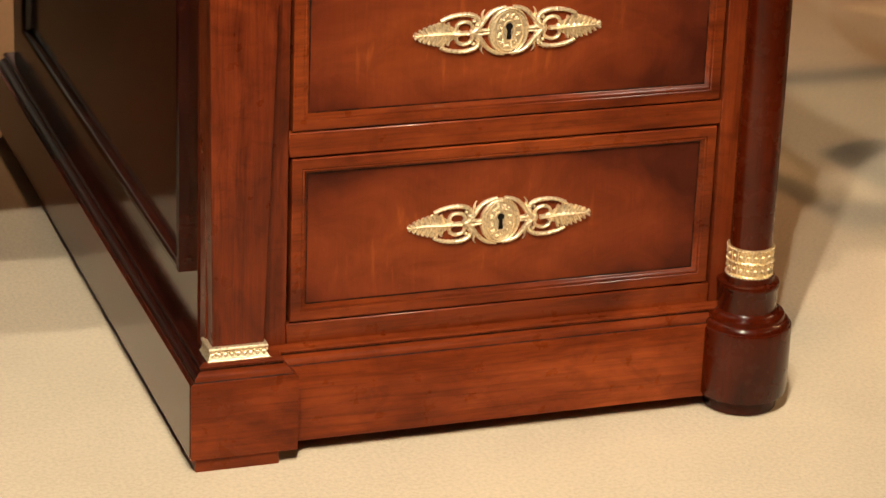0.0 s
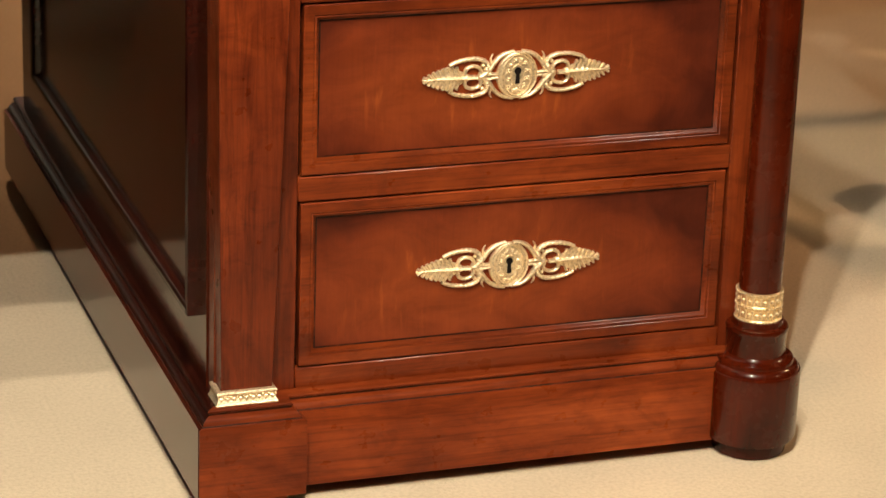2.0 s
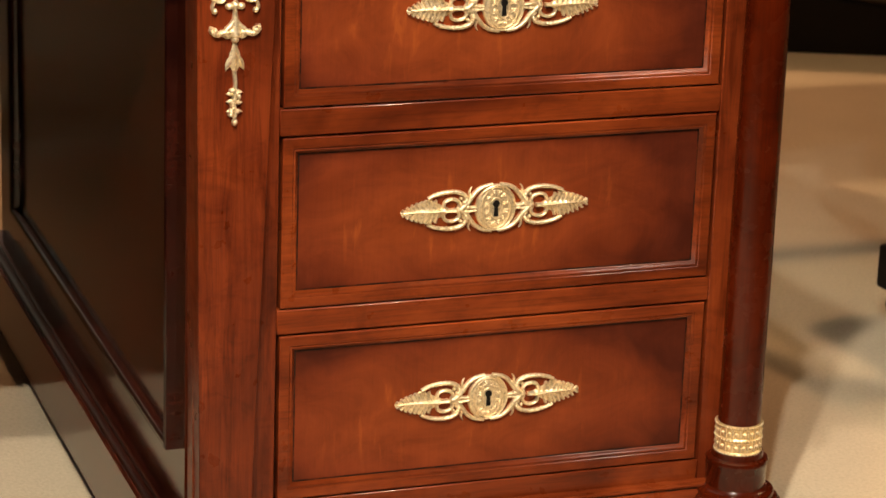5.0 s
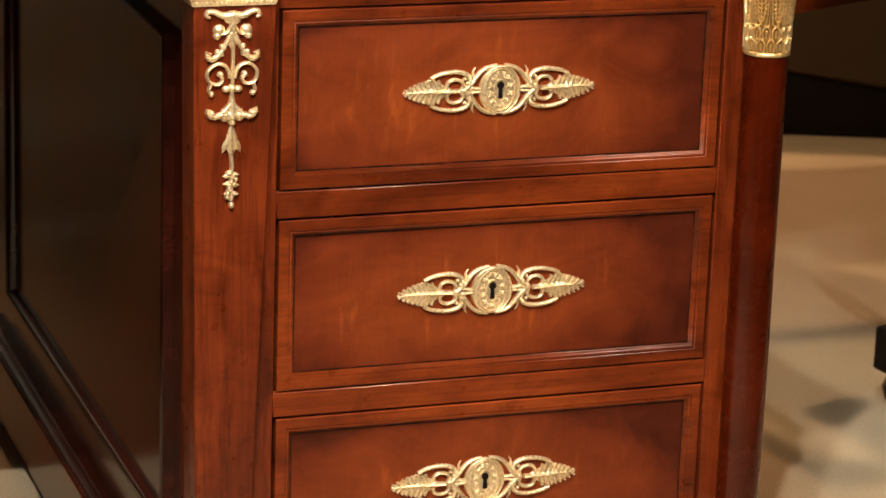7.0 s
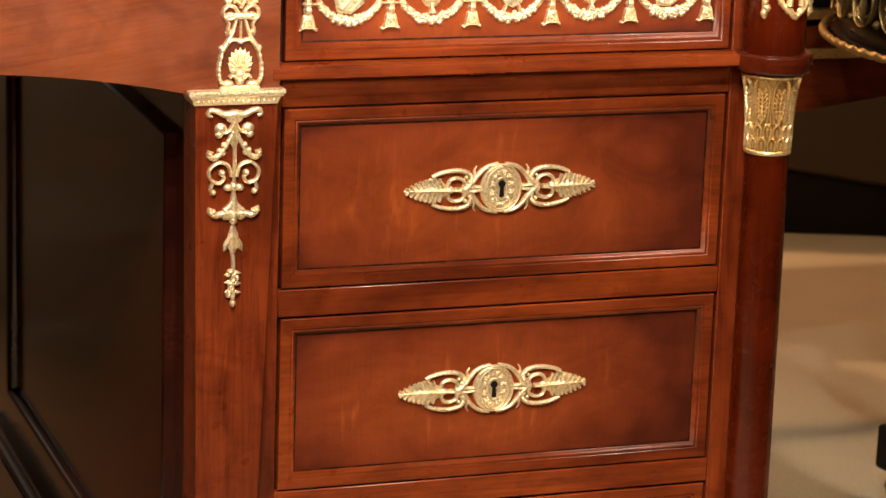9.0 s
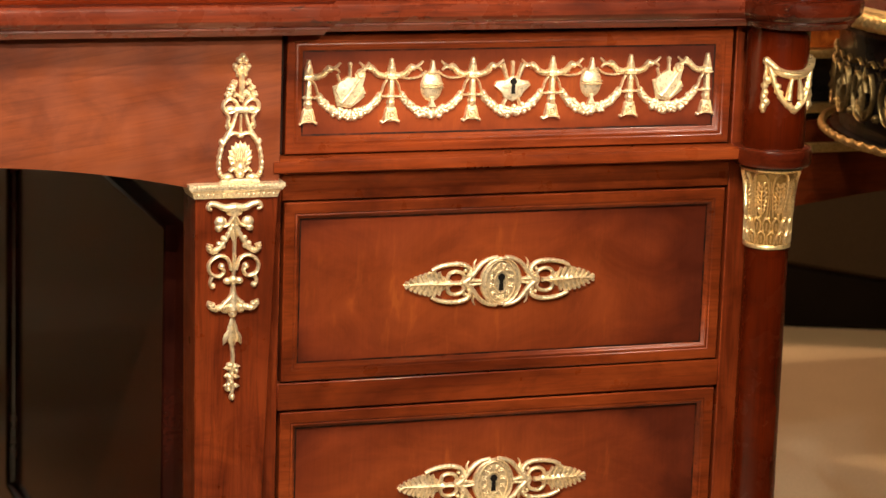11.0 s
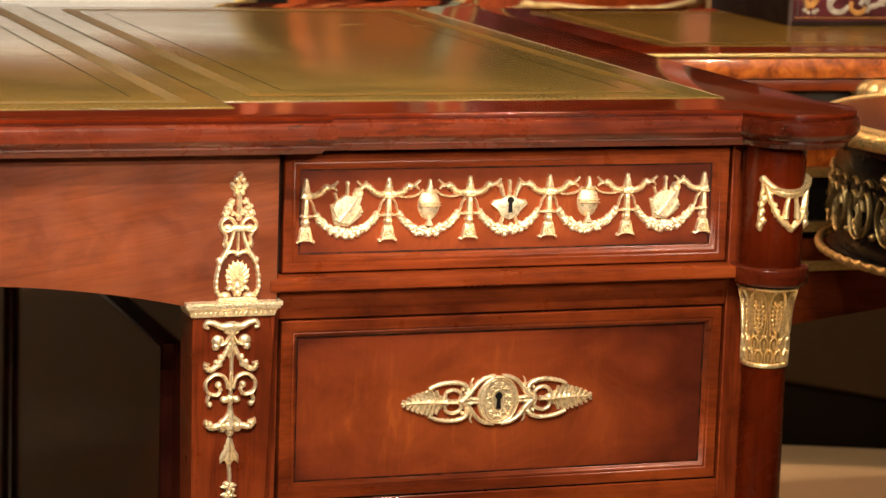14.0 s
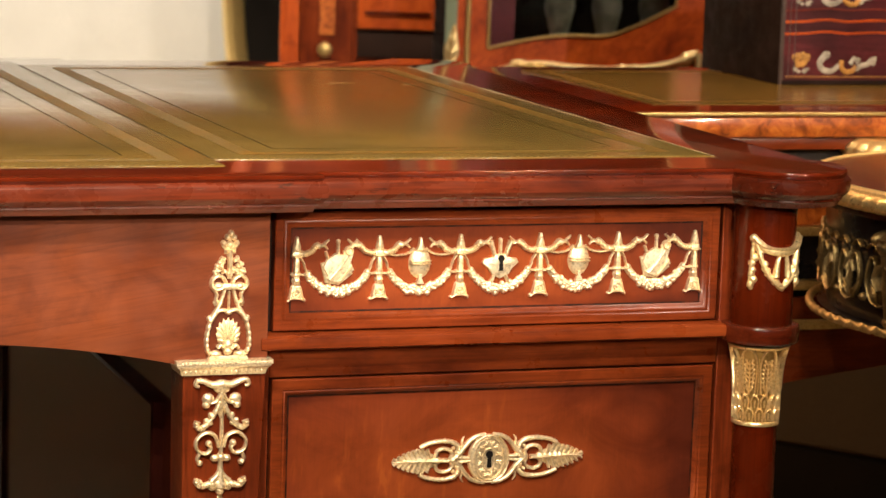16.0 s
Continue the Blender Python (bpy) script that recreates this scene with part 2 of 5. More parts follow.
def plain(name, col, rough=0.6, metal=0.0, vary=0.25, scale=8.0, fine=220.0, relief=0.3, coat=0.0, spec=0.5):
    m, nodes, links, bsdf = material(name)
    vec = coords(nodes, links)
    a, b = noise_node(nodes, links, vec, scale, 4), noise_node(nodes, links, vec, fine, 4)
    lo, hi = tuple(c * (1 - vary) for c in col), tuple(min(1, c * (1 + vary)) for c in col)
    c1 = ramp(nodes, links, a, [(0.3, lo), (0.7, hi)])
    c2 = ramp(nodes, links, b, [(0.35, (0.82,) * 3), (0.6, (1, 1, 1))])
    links.new(mix(nodes, links, c1, c2, 0.7, "MULTIPLY"), bsdf.inputs["Base Color"])
    bsdf.inputs["Roughness"].default_value, bsdf.inputs["Metallic"].default_value = rough, metal
    bsdf.inputs["Coat Weight"].default_value = coat
    bsdf.inputs["Specular IOR Level"].default_value = spec
    bump(nodes, links, bsdf, b, relief, 0.002)
    return m


CARPET = plain("beige_cut_pile_carpet", (0.590, 0.495, 0.360), 0.95, vary=0.04, scale=9.0, fine=260.0, relief=0.6)


def hide():
    """Worn green hide: cloudy fading to brown, fine grain, and shallow creases along the desk."""
    m, nodes, links, bsdf = material("olive_green_leather")
    vec = coords(nodes, links)
    cloud, grain = noise_node(nodes, links, vec, 9.0, 5, 0.6, 0.6), noise_node(nodes, links, vec, 330.0, 4)
    crease = noise_node(nodes, links, coords(nodes, links, (9, 90, 90)), 1.4, 5, 0.65, 0.5)
    col = ramp(nodes, links, cloud, [(0.32, (0.115, 0.074, 0.017)), (0.52, (0.160, 0.099, 0.023)), (0.70, (0.205, 0.118, 0.026))])
    col = mix(nodes, links, col, ramp(nodes, links, grain, [(0.35, (0.82,) * 3), (0.60, (1, 1, 1))]), 0.7, "MULTIPLY")
    col = mix(nodes, links, col, ramp(nodes, links, crease, [(0.36, (0.50, 0.46, 0.42)), (0.47, (1, 1, 1))]), 0.7, "MULTIPLY")
    links.new(col, bsdf.inputs["Base Color"])
    links.new(ramp(nodes, links, crease, [(0.35, (0.235,) * 3), (0.60, (0.160,) * 3)]), bsdf.inputs["Roughness"])
    bsdf.inputs["Specular IOR Level"].default_value = 0.48
    bump(nodes, links, bsdf, grain, 0.03, 0.002)
    return m


LEATHER = hide()


def rubbed_gold():
    """Gold tooling worn down to the leather in patches."""
    m, nodes, links, bsdf = material("rubbed_gold_tooling")
    vec = coords(nodes, links)
    patch, dots = noise_node(nodes, links, vec, 24.0, 5, 0.65), noise_node(nodes, links, vec, 420.0, 3)
    gold = ramp(nodes, links, dots, [(0.40, (0.150, 0.082, 0.016)), (0.60, (0.320, 0.155, 0.022))])
    links.new(mix(nodes, links, (0.160, 0.099, 0.023), gold, ramp(nodes, links, patch, [(0.48, (0.02,) * 3), (0.66, (0.85,) * 3)])), bsdf.inputs["Base Color"])
    bsdf.inputs["Roughness"].default_value, bsdf.inputs["Specular IOR Level"].default_value = 0.34, 0.26
    bump(nodes, links, bsdf, dots, 0.12, 0.002)
    return m


TOOLED_GOLD = rubbed_gold()
PALE_GOLD = plain("pale_gold_fillet", (0.72, 0.62, 0.40), 0.4, vary=0.3, scale=90.0)
SCUFF = plain("scuffed_leather", (0.52, 0.42, 0.24), 0.6)
BLIND_LINE = plain("blind_tooled_line", (0.045, 0.030, 0.010), 0.36, spec=0.06, vary=0.8, scale=40.0)
WARDROBE_WOOD = wood("wardrobe_mahogany", (0.200, 0.036, 0.008), (0.120, 0.018, 0.004), (0.050, 0.007, 0.002), "Z", rough=0.5, coat=0.0, spec=0.08)
# gilt of the side table's mounts, colour darkened for the shade they stand in
SHADED_GILT = gilt("shaded_gilt_bronze", (0.22, 0.155, 0.065), 0.34, 0.95)
GILDING = gilt("leaf_gilding", (1.0, 0.78, 0.40), 0.45, 0.5)
RIM_GILT = gilt("rubbed_rim_gilding", (0.84, 0.62, 0.28), 0.30, 0.9)
BURNISHED = gilt("burnished_gilding", (1.0, 0.76, 0.34), 0.30, 0.35)
CREAM = plain("cream_painted_wall", (0.80, 0.79, 0.77), 0.8, vary=0.04, relief=0.05)
GREEN_WALL = plain("pale_green_painted_wall", (0.42, 0.50, 0.36), 0.8, vary=0.05, relief=0.05)
CEILING_PAINT = plain("stone_ceiling_paint", (0.62, 0.54, 0.44), 0.85, vary=0.04, relief=0.05)


def dark_strip(name, dark, bare, cover):
    """A dark strip colour along the mouldings, broken here and there by patches of wood colour."""
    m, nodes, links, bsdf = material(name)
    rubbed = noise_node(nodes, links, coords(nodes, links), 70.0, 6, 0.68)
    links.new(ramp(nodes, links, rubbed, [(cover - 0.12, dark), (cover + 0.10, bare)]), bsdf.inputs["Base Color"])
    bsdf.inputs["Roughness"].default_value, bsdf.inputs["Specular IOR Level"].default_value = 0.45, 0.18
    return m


QUIRK_DARK = dark_strip("dark_quirk_strip", (0.012, 0.0050, 0.0032), (0.090, 0.0155, 0.0045), 0.56)
UNSEEN_RED = plain("unseen_red_brown_wall", (0.16, 0.045, 0.022), 0.8, vary=0.15, relief=0.05)
# near-black colour that paints in the shade of gaps and a recess
SHADOW_GAP = plain("gap_shade_colour", (0.020, 0.009, 0.006), 0.8, spec=0.1)
BLACK = plain("black_paint", (0.010, 0.008, 0.007), 0.5, spec=0.12)
GREY_CLOTH = plain("grey_brown_upholstery", (0.065, 0.044, 0.025), 0.9, vary=0.1)
PEARL = plain("mother_of_pearl", (0.34, 0.31, 0.27), 0.25, vary=0.4, scale=90.0, coat=1.0)
GREY_STRIP = plain("dull_grey_metal", (0.055, 0.036, 0.033), 0.45, vary=0.3, scale=60.0)
SMOKED = plain("smoky_glazed_ceramic", (0.30, 0.26, 0.21), 0.3, vary=0.4, scale=40.0)
MARQUETRY = plain("amber_marquetry", (0.40, 0.20, 0.05), 0.3, vary=0.4, scale=90.0, coat=0.6)


def glass():
    m, _, _, bsdf = material("cabinet_glass")
    bsdf.inputs["Transmission Weight"].default_value = 1.0
    bsdf.inputs["Roughness"].default_value, bsdf.inputs["IOR"].default_value = 0.02, 1.45
    bsdf.inputs["Base Color"].default_value = (0.9, 0.95, 0.92, 1)
    return m


GLASS = glass()

# ---- building blocks ----
MIRROR_X = None  # when set, parts are mirrored about this x


def thing(name, at, label, category, group="", kind=""):
    ob = new(name)
    ob.location = at
    ob.empty_display_size = 0.05
    ob["base"] = at
    return tagged(ob, label, category, group, kind)


def turned(ob, degrees):
    """Turns a whole thing on the spot about its base point."""
    ob.rotation_euler = (0, 0, radians(degrees))
    return ob


def part(name, bm, mat, parent, label="", smooth=40):
    if MIRROR_X is not None:
        for v in bm.verts:
            v.co.x = 2 * MIRROR_X - v.co.x
        bmesh.ops.reverse_faces(bm, faces=bm.faces)
    me = bpy.data.meshes.new(name)
    if smooth:
        for f in bm.faces:
            f.smooth = True
        for e in bm.edges:
            e.smooth = len(e.link_faces) == 2 and e.calc_face_angle(0) < radians(smooth)
    rubbed = any(f.material_index for f in bm.faces)
    bm.to_mesh(me)
    bm.free()
    me.materials.append(mat)
    if rubbed:
        me.materials.append(ARRIS)
    ob = new(name, me)
    if parent is not None:
        ob.parent = parent
        if parent.type == "EMPTY":
            ob.matrix_parent_inverse = Matrix.Translation(-Vector(parent.location))
    if label:
        ob["label"] = label
    return ob


def solid(name, bm, mat, label, category, group="", kind=""):
    """A thing of one mesh at top level."""
    ob = part(name, bm, mat, None)
    return tagged(ob, label, category, group, kind)


def box(bm, x0, x1, y0, y1, z0, z1, bevel=0.0, worn=False):
    r = bmesh.ops.create_cube(bm, size=1.0)
    for v in r["verts"]:
        v.co = Vector(((x0 + x1) / 2 + v.co.x * (x1 - x0), (y0 + y1) / 2 + v.co.y * (y1 - y0), (z0 + z1) / 2 + v.co.z * (z1 - z0)))
    if bevel:
        edges = list({e for v in r["verts"] for e in v.link_edges})
        cut = bmesh.ops.bevel(bm, geom=edges, offset=bevel, segments=1 if worn else 2, profile=0.6, affect="EDGES")
        if worn:
            for f in cut["faces"]:
                f.material_index = 1
    return bm


def boxed(*a, **k):
    return box(bmesh.new(), *a, **k)


def loft(bm, rings, closed=True, cap=(False, False)):
    """Faces between rings of equally many points."""
    vs = [[bm.verts.new(p) for p in ring] for ring in rings]
    n = len(vs[0])
    for a, b in zip(vs, vs[1:]):
        for i in range(n if closed else n - 1):
            j = (i + 1) % n
            bm.faces.new((a[i], a[j], b[j], b[i]))
    if cap[0]:
        bm.faces.new(list(reversed(vs[0])))
    if cap[1]:
        bm.faces.new(vs[-1])
    return vs


def lathe(bm, profile, cx, cy, seg=48, caps=True):
    """Turns (radius, z) rows about an upright axis."""
    rings = []
    for r, z in profile:
        rings.append([(cx + r * math.cos(a), cy + r * math.sin(a), z) for a in (2 * math.pi * i / seg for i in range(seg))])
    loft(bm, rings, True, (caps, caps))
    bmesh.ops.recalc_face_normals(bm, faces=bm.faces)
    return bm


def run_moulding(bm, path, profile):
    """Sweeps (outset, z) rows along an open plan path; outset goes to the path's right-hand side, mitred."""
    pts = [Vector(p) for p in path]
    offs = []
    for i, p in enumerate(pts):
        dirs = []
        if i > 0:
            dirs.append((p - pts[i - 1]).normalized())
        if i < len(pts) - 1:
            dirs.append((pts[i + 1] - p).normalized())
        ns = [Vector((d.y, -d.x)) for d in dirs]
        n = sum(ns, Vector((0, 0))).normalized()
        offs.append(n / max(0.3, n.dot(ns[0])))
    rings = [[(p.x + o.x * out, p.y + o.y * out, z) for out, z in profile] for p, o in zip(pts, offs)]
    loft(bm, rings, True, (True, True))
    bmesh.ops.recalc_face_normals(bm, faces=bm.faces)
    return bm


def framed(bm, x0, x1, z0, z1, rows, face=False):
    """Rectangular rings in the front plane: (inset, y) rows; face closes the innermost."""
    rings = [[(x0 + i, y, z0 + i), (x1 - i, y, z0 + i), (x1 - i, y, z1 - i), (x0 + i, y, z1 - i)] for i, y in rows]
    loft(bm, rings, True, (False, face))
    return bm


# ---- ornament: relief worked in a plane (u across, v up, w outwards) ----
def smooth_path(points, n=8, closed=False):
    p = [Vector(q) for q in points]
    out, m = [], len(p)
    for i in range(m if closed else m - 1):
        a, b, c, d = (p[(i + k) % m] if closed else p[min(max(i + k, 0), m - 1)] for k in (-1, 0, 1, 2))
        for s in range(n):
            t = s / n
            out.append(0.5 * ((2 * b) + (c - a) * t + (2 * a - 5 * b + 4 * c - d) * t * t + (3 * b - a - 3 * c + d) * t ** 3))
    if not closed:
        out.append(p[-1])
    return out


class Relief:
    """Collects raised ornament on a plane whose origin, right, up and outward vectors are given."""

    def __init__(self, origin, right=(1, 0, 0), up=(0, 0, 1), out=(0, -1, 0), wrap=None, fat=1.0):
        self.bm = bmesh.new()
        self.fat = fat
        self.o, self.r, self.u, self.w = (Vector(v) for v in (origin, right, up, out))
        self.wrap = wrap

    def at(self, u, v, w):
        if self.wrap:  # round a column: axis and radius
            cx, cy, rad, a0 = self.wrap
            a = a0 + u / (0.0180 if callable(rad) else rad)
            rad = rad(v) if callable(rad) else rad
            return Vector((cx + (rad + w) * math.cos(a), cy + (rad + w) * math.sin(a), self.o.z + v))
        return self.o + self.r * u + self.u * v + self.w * w

    def rope(self, points, width, height=None, n=7, closed=False, taper=None, twist=0.0, seg=6):
        """A rounded band along a smooth line; twist makes it a cord."""
        pts = smooth_path([(*p, 0) for p in points], n, closed)
        height = (height or width) * (1 + (self.fat - 1) * 0.5)
        width = width * self.fat
        rings, m = [], len(pts)
        for i, p in enumerate(pts):
            a = pts[(i - 1) % m] if closed or i else p
            b = pts[(i + 1) % m] if closed or i < m - 1 else p
            d = (b - a).normalized()
            nrm = Vector((-d.y, d.x, 0))
            t = i / (m - 1)
            k = 1.0 if not taper else taper[0] + (taper[1] - taper[0]) * t
            k *= 1 + twist * math.sin(i * 2.1)
            ring = []
            for s in range(seg + 1):
                f = math.pi * s / seg
                q = p + nrm * (math.cos(f) * width / 2 * k)
                ring.append(self.at(q.x, q.y, math.sin(f) * height * k + 0.0002))
            ring.append(self.at(*(p - nrm * (width / 2 * k)).xy, -0.0006))
            ring.append(self.at(*(p + nrm * (width / 2 * k)).xy, -0.0006))
            rings.append(ring)
        if closed:
            rings.append(rings[0])
        loft(self.bm, rings, True, (not closed, not closed))

    def dome(self, u, v, ru, rv=None, h=None, seg=10, turn=0.0, base=-0.0005):
        rv, h = rv or ru, h or ru * 0.8
        k = 1 + (self.fat - 1) * 0.6
        ru, rv = ru * k, rv * k
        rings = []
        c, s = math.cos(turn), math.sin(turn)
        for k in range(5):
            f = k / 4 * math.pi / 2 * 0.96
            ring = []
            for i in range(seg):
                a = 2 * math.pi * i / seg
                x, y = ru * math.cos(a) * math.cos(f), rv * math.sin(a) * math.cos(f)
                ring.append(self.at(u + x * c - y * s, v + x * s + y * c, base + h * math.sin(f)))
            rings.append(ring)
        loft(self.bm, rings, True, (False, True))

    def leaf(self, u0, v0, u1, v1, width, h=0.002, lobes=6, belly=0.42, depth=0.16, base=0.0004):
        """A veined acanthus leaf with a scalloped edge from stalk to tip."""
        a, b = Vector((u0, v0)), Vector((u1, v1))
        d = b - a
        nrm = Vector((-d.y, d.x)).normalized()
        n, cols, rings = lobes * 4, 6, []
        for i in range(n + 1):
            t = i / n
            prof = (t / belly) ** 0.6 if t < belly else ((1 - t) / (1 - belly)) ** 0.8
            saw = (t * lobes) % 1.0
            half = width / 2 * max(0.04, prof) * (1 - depth * saw)
            ring = []
            for j in range(-cols, cols + 1):
                s = j / cols
                q = a + d * t + nrm * half * s
                ridge = (1 - abs(s)) * 0.55 + 0.45 * (1 - s * s)
                vein = 0.38 * math.sin((t * lobes - abs(s) * 0.9) * 2 * math.pi)
                mid = 0.5 * math.exp(-(s * 7) ** 2)
                ring.append(self.at(q.x, q.y, base + h * (ridge * (0.65 + vein) + mid) * max(0.25, prof)))
            rings.append(ring)
        loft(self.bm, rings, False)

    def plate(self, outline, h, dome=0.0):
        """A flat-topped boss with the given outline, slightly domed."""
        n = len(outline)
        cu, cv = sum(p[0] for p in outline) / n, sum(p[1] for p in outline) / n
        rows = [(1.0, -0.0005), (1.0, h * 0.7), (0.96, h), (0.6, h + dome * 0.7), (0.25, h + dome)]
        rings = [[self.at(cu + (u - cu) * k, cv + (v - cv) * k, w) for u, v in outline] for k, w in rows]
        loft(self.bm, rings, True, (False, True))

    def beads(self, points, r, n=6, closed=False, rng=None, spread=0.5, base=-0.0005):
        pts = smooth_path([(*p, 0) for p in points], n, closed)
        for p in pts:
            k = 1.0 if rng is None else rng.uniform(0.75, 1.25)
            du, dv = (0, 0) if rng is None else (rng.uniform(-1, 1) * r * spread, rng.uniform(-1, 1) * r * spread)
            self.dome(p.x + du, p.y + dv, r * k, seg=7, h=r * k * 1.1, base=base)

    def done(self, name, mat, parent, label=""):
        bmesh.ops.recalc_face_normals(self.bm, faces=self.bm.faces)
        return part(name, self.bm, mat, parent, label, smooth=55)


def oval(ru, rv, n=28, cu=0.0, cv=0.0):
    return [(cu + ru * math.cos(2 * math.pi * i / n), cv + rv * math.sin(2 * math.pi * i / n)) for i in range(n)]

# ---- the showroom ----
def room():
    bm = boxed(-4.0, 4.6, -7.2, 6.0, -0.1, 0.0)
    solid("floor", bm, CARPET, "beige cut-pile carpet covering the showroom floor", "floor", kind="structure")
    walls = [("wall_north_1", (-4.0, 1.75, 5.6, 5.8), CREAM, "cream painted back wall, lower part"), ("wall_north_2", (1.75, 4.6, 5.6, 5.8), GREEN_WALL, "pale green painted back wall"), ("wall_south", (-4.0, 4.6, -7.2, -7.0), CREAM, "cream painted wall"),
             ("wall_west", (-4.2, -4.0, -7.2, 5.8), CREAM, "cream painted side wall"), ("wall_east", (4.4, 4.6, -7.2, 5.8), CREAM, "cream painted side wall")]
    for name, (x0, x1, y0, y1), mat, label in walls:
        solid(name, boxed(x0, x1, y0, y1, 0.0, 1.36 if name == "wall_north_1" else CEILING), mat, label, "wall", kind="structure")
    # unseen upper wall, added red-brown for the polished top to reflect
    solid("wall_north_3", boxed(-4.0, 1.75, 5.6, 5.8, 1.36, CEILING), UNSEEN_RED, "unseen red-brown upper back wall, added for the desk top's reflection", "wall", kind="structure")
    solid("ceiling", boxed(-4.2, 4.6, -7.2, 5.8, CEILING, CEILING + 0.1), CEILING_PAINT, "stone-coloured painted ceiling", "ceiling", kind="structure")
    # housings added at every lamp, all out of view
    for x, y in (lamp[:2] for lamp in SPOTS_AND_FILLS):
        lampbody = thing("added_spot_housing", (x, y, CEILING), "added white housing of an unseen ceiling spot", "ceiling light", "ceiling spotlights")
        bm = lathe(bmesh.new(), [(0.05, CEILING - 0.001), (0.05, CEILING - 0.02), (0.042, CEILING - 0.07), (0.040, CEILING - 0.07), (0.035, CEILING - 0.03)], x, y, 24)
        part("housing", bm, CEILING_PAINT, lampbody)


room()

# ---- the partners' writing desk ----
MID = -0.385            # middle of the kneehole
BACK = 0.89             # the far side mirrors the near one about BACK / 2
AX, AY = 0.420, -0.015  # axis of the corner column
DRAWERS = [(0.456, 0.605), (0.2842, 0.4315), (0.1135, 0.2612)]

desk = thing("writing_desk", (MID, BACK / 2, 0.0), "polished mahogany pedestal desk with gilt-bronze mounts and green leather top", "desk")


def top_outline(o):
    """Plan of the top at an outset o: the middle breaks forward, the corners swell round the columns."""
    xb, y_mid, y_side, x_side, r = 0.026 + o, -0.053 - o, -0.035 - o, 0.476 + o, 0.057 + o
    cx = AX + 0.012
    a0 = math.asin((y_side - AY) / r)
    a0 = -math.pi - a0
    a1 = math.acos((x_side - cx) / r)
    quarter = [(MID, y_mid), (xb, y_mid), (xb, y_side)]
    for i in range(17):
        a = a0 + (a1 - a0) * i / 16
        quarter.append((cx + r * math.cos(a), AY + r * math.sin(a)))
    quarter.append((x_side, BACK / 2))
    back = [(x, BACK - y) for x, y in reversed(quarter[:-1])]
    half = quarter + back
    other = [(2 * MID - x, y) for x, y in reversed(half[1:-1])]
    return half + other


def desk_top():
    bm = bmesh.new()
    rows = [(-0.030, 0.7440), (-0.0085, 0.7450), (-0.0070, 0.7480), (-0.0050, 0.7500), (-0.0052, 0.7515), (-0.0020, 0.7535), (0.001, 0.7570), (0.0015, 0.7620),
            (0.0012, 0.7664), (-0.0006, 0.7686), (-0.0030, 0.7696), (-0.0026, 0.7706), (-0.0016, 0.7718), (-0.0015, 0.7731), (-0.0018, 0.7741), (-0.0025, 0.7747), (-0.0036, 0.7750)]
    rings = [[(x, y, z) for x, y in top_outline(o)] for o, z in rows]
    loft(bm, rings[-7:], True, (True, True))
    bmesh.ops.recalc_face_normals(bm, faces=bm.faces)
    top = part("top", bm, TOP_WOOD, desk, "glossy mahogany top with moulded breakfront edge", smooth=30)
    # edge moulding: long runs, and a darker block of its own round each corner
    def at_corner(p):
        return any(math.hypot(p[0] - x, p[1] - y) < 0.066 for x in (AX + 0.012, 2 * MID - AX - 0.012) for y in (AY, BACK - AY))

    plan, rows = top_outline(0.0), rings[:-6]
    n = len(plan)
    kinds = [at_corner(plan[i]) and at_corner(plan[(i + 1) % n]) for i in range(n)]
    starts = [i for i in range(n) if kinds[i] != kinds[i - 1]]
    for i, j in zip(starts, starts[1:] + [starts[0] + n]):
        bm = bmesh.new()
        loft(bm, [[ring[k % n] for ring in rows] for k in range(i, j + 1)], False)
        bmesh.ops.recalc_face_normals(bm, faces=bm.faces)
        if kinds[i % n]:
            part("corner_moulding", bm, CORNER_WOOD, top, "dark moulded corner block", smooth=30)
        else:
            part("edge_moulding", bm, MAHOGANY_EDGE, top, "worn moulded mahogany edge", smooth=30)
    z0, z1 = 0.7735, 0.7760
    seams = [-0.040, 2 * MID + 0.040]
    panels = [(seams[1], seams[0], 0.002, BACK - 0.002), (seams[0], 0.397, 0.039, BACK - 0.039), (2 * MID - 0.397, seams[1], 0.039, BACK - 0.039)]
    for x0, x1, y0, y1 in panels:
        part("leather_panel", boxed(x0 + 0.0004, x1 - 0.0004, y0, y1, z0, z1, 0.0004), LEATHER, top, "worn olive green leather writing surface")
        for inset, wide, mat, name in ((0.029, 0.015, TOOLED_GOLD, "gold_tooling"), (0.067, 0.0013, BLIND_LINE, "blind_line")):
            a, b, c, d = x0 + inset, x1 - inset, y0 + inset, y1 - inset
            bm = bmesh.new()
            zz = z1 + 0.0002
            rings = [[(a, c, zz), (b, c, zz), (b, d, zz), (a, d, zz)], [(a + wide, c + wide, zz), (b - wide, c + wide, zz), (b - wide, d - wide, zz), (a + wide, d - wide, zz)]]
            loft(bm, rings)
            bmesh.ops.recalc_face_normals(bm, faces=bm.faces)
            part(name, bm, mat, top, smooth=0)
        if x1 < 0.3 and x1 > -0.3:
            part("seam", boxed(x1 - 0.0007, x1 + 0.0007, 0.039, BACK - 0.039, z0, z1 + 0.0002), BLIND_LINE, top, smooth=0)
        # fine dotted fillet at the edge of the skin
        if x1 > 0.3:
            bm = bmesh.new()
            for k in range(int((y1 - y0) / 0.0075)):
                box(bm, x1 - 0.0026, x1 - 0.0017, y0 + k * 0.0075, y0 + k * 0.0075 + 0.0022, z1, z1 + 0.0003)
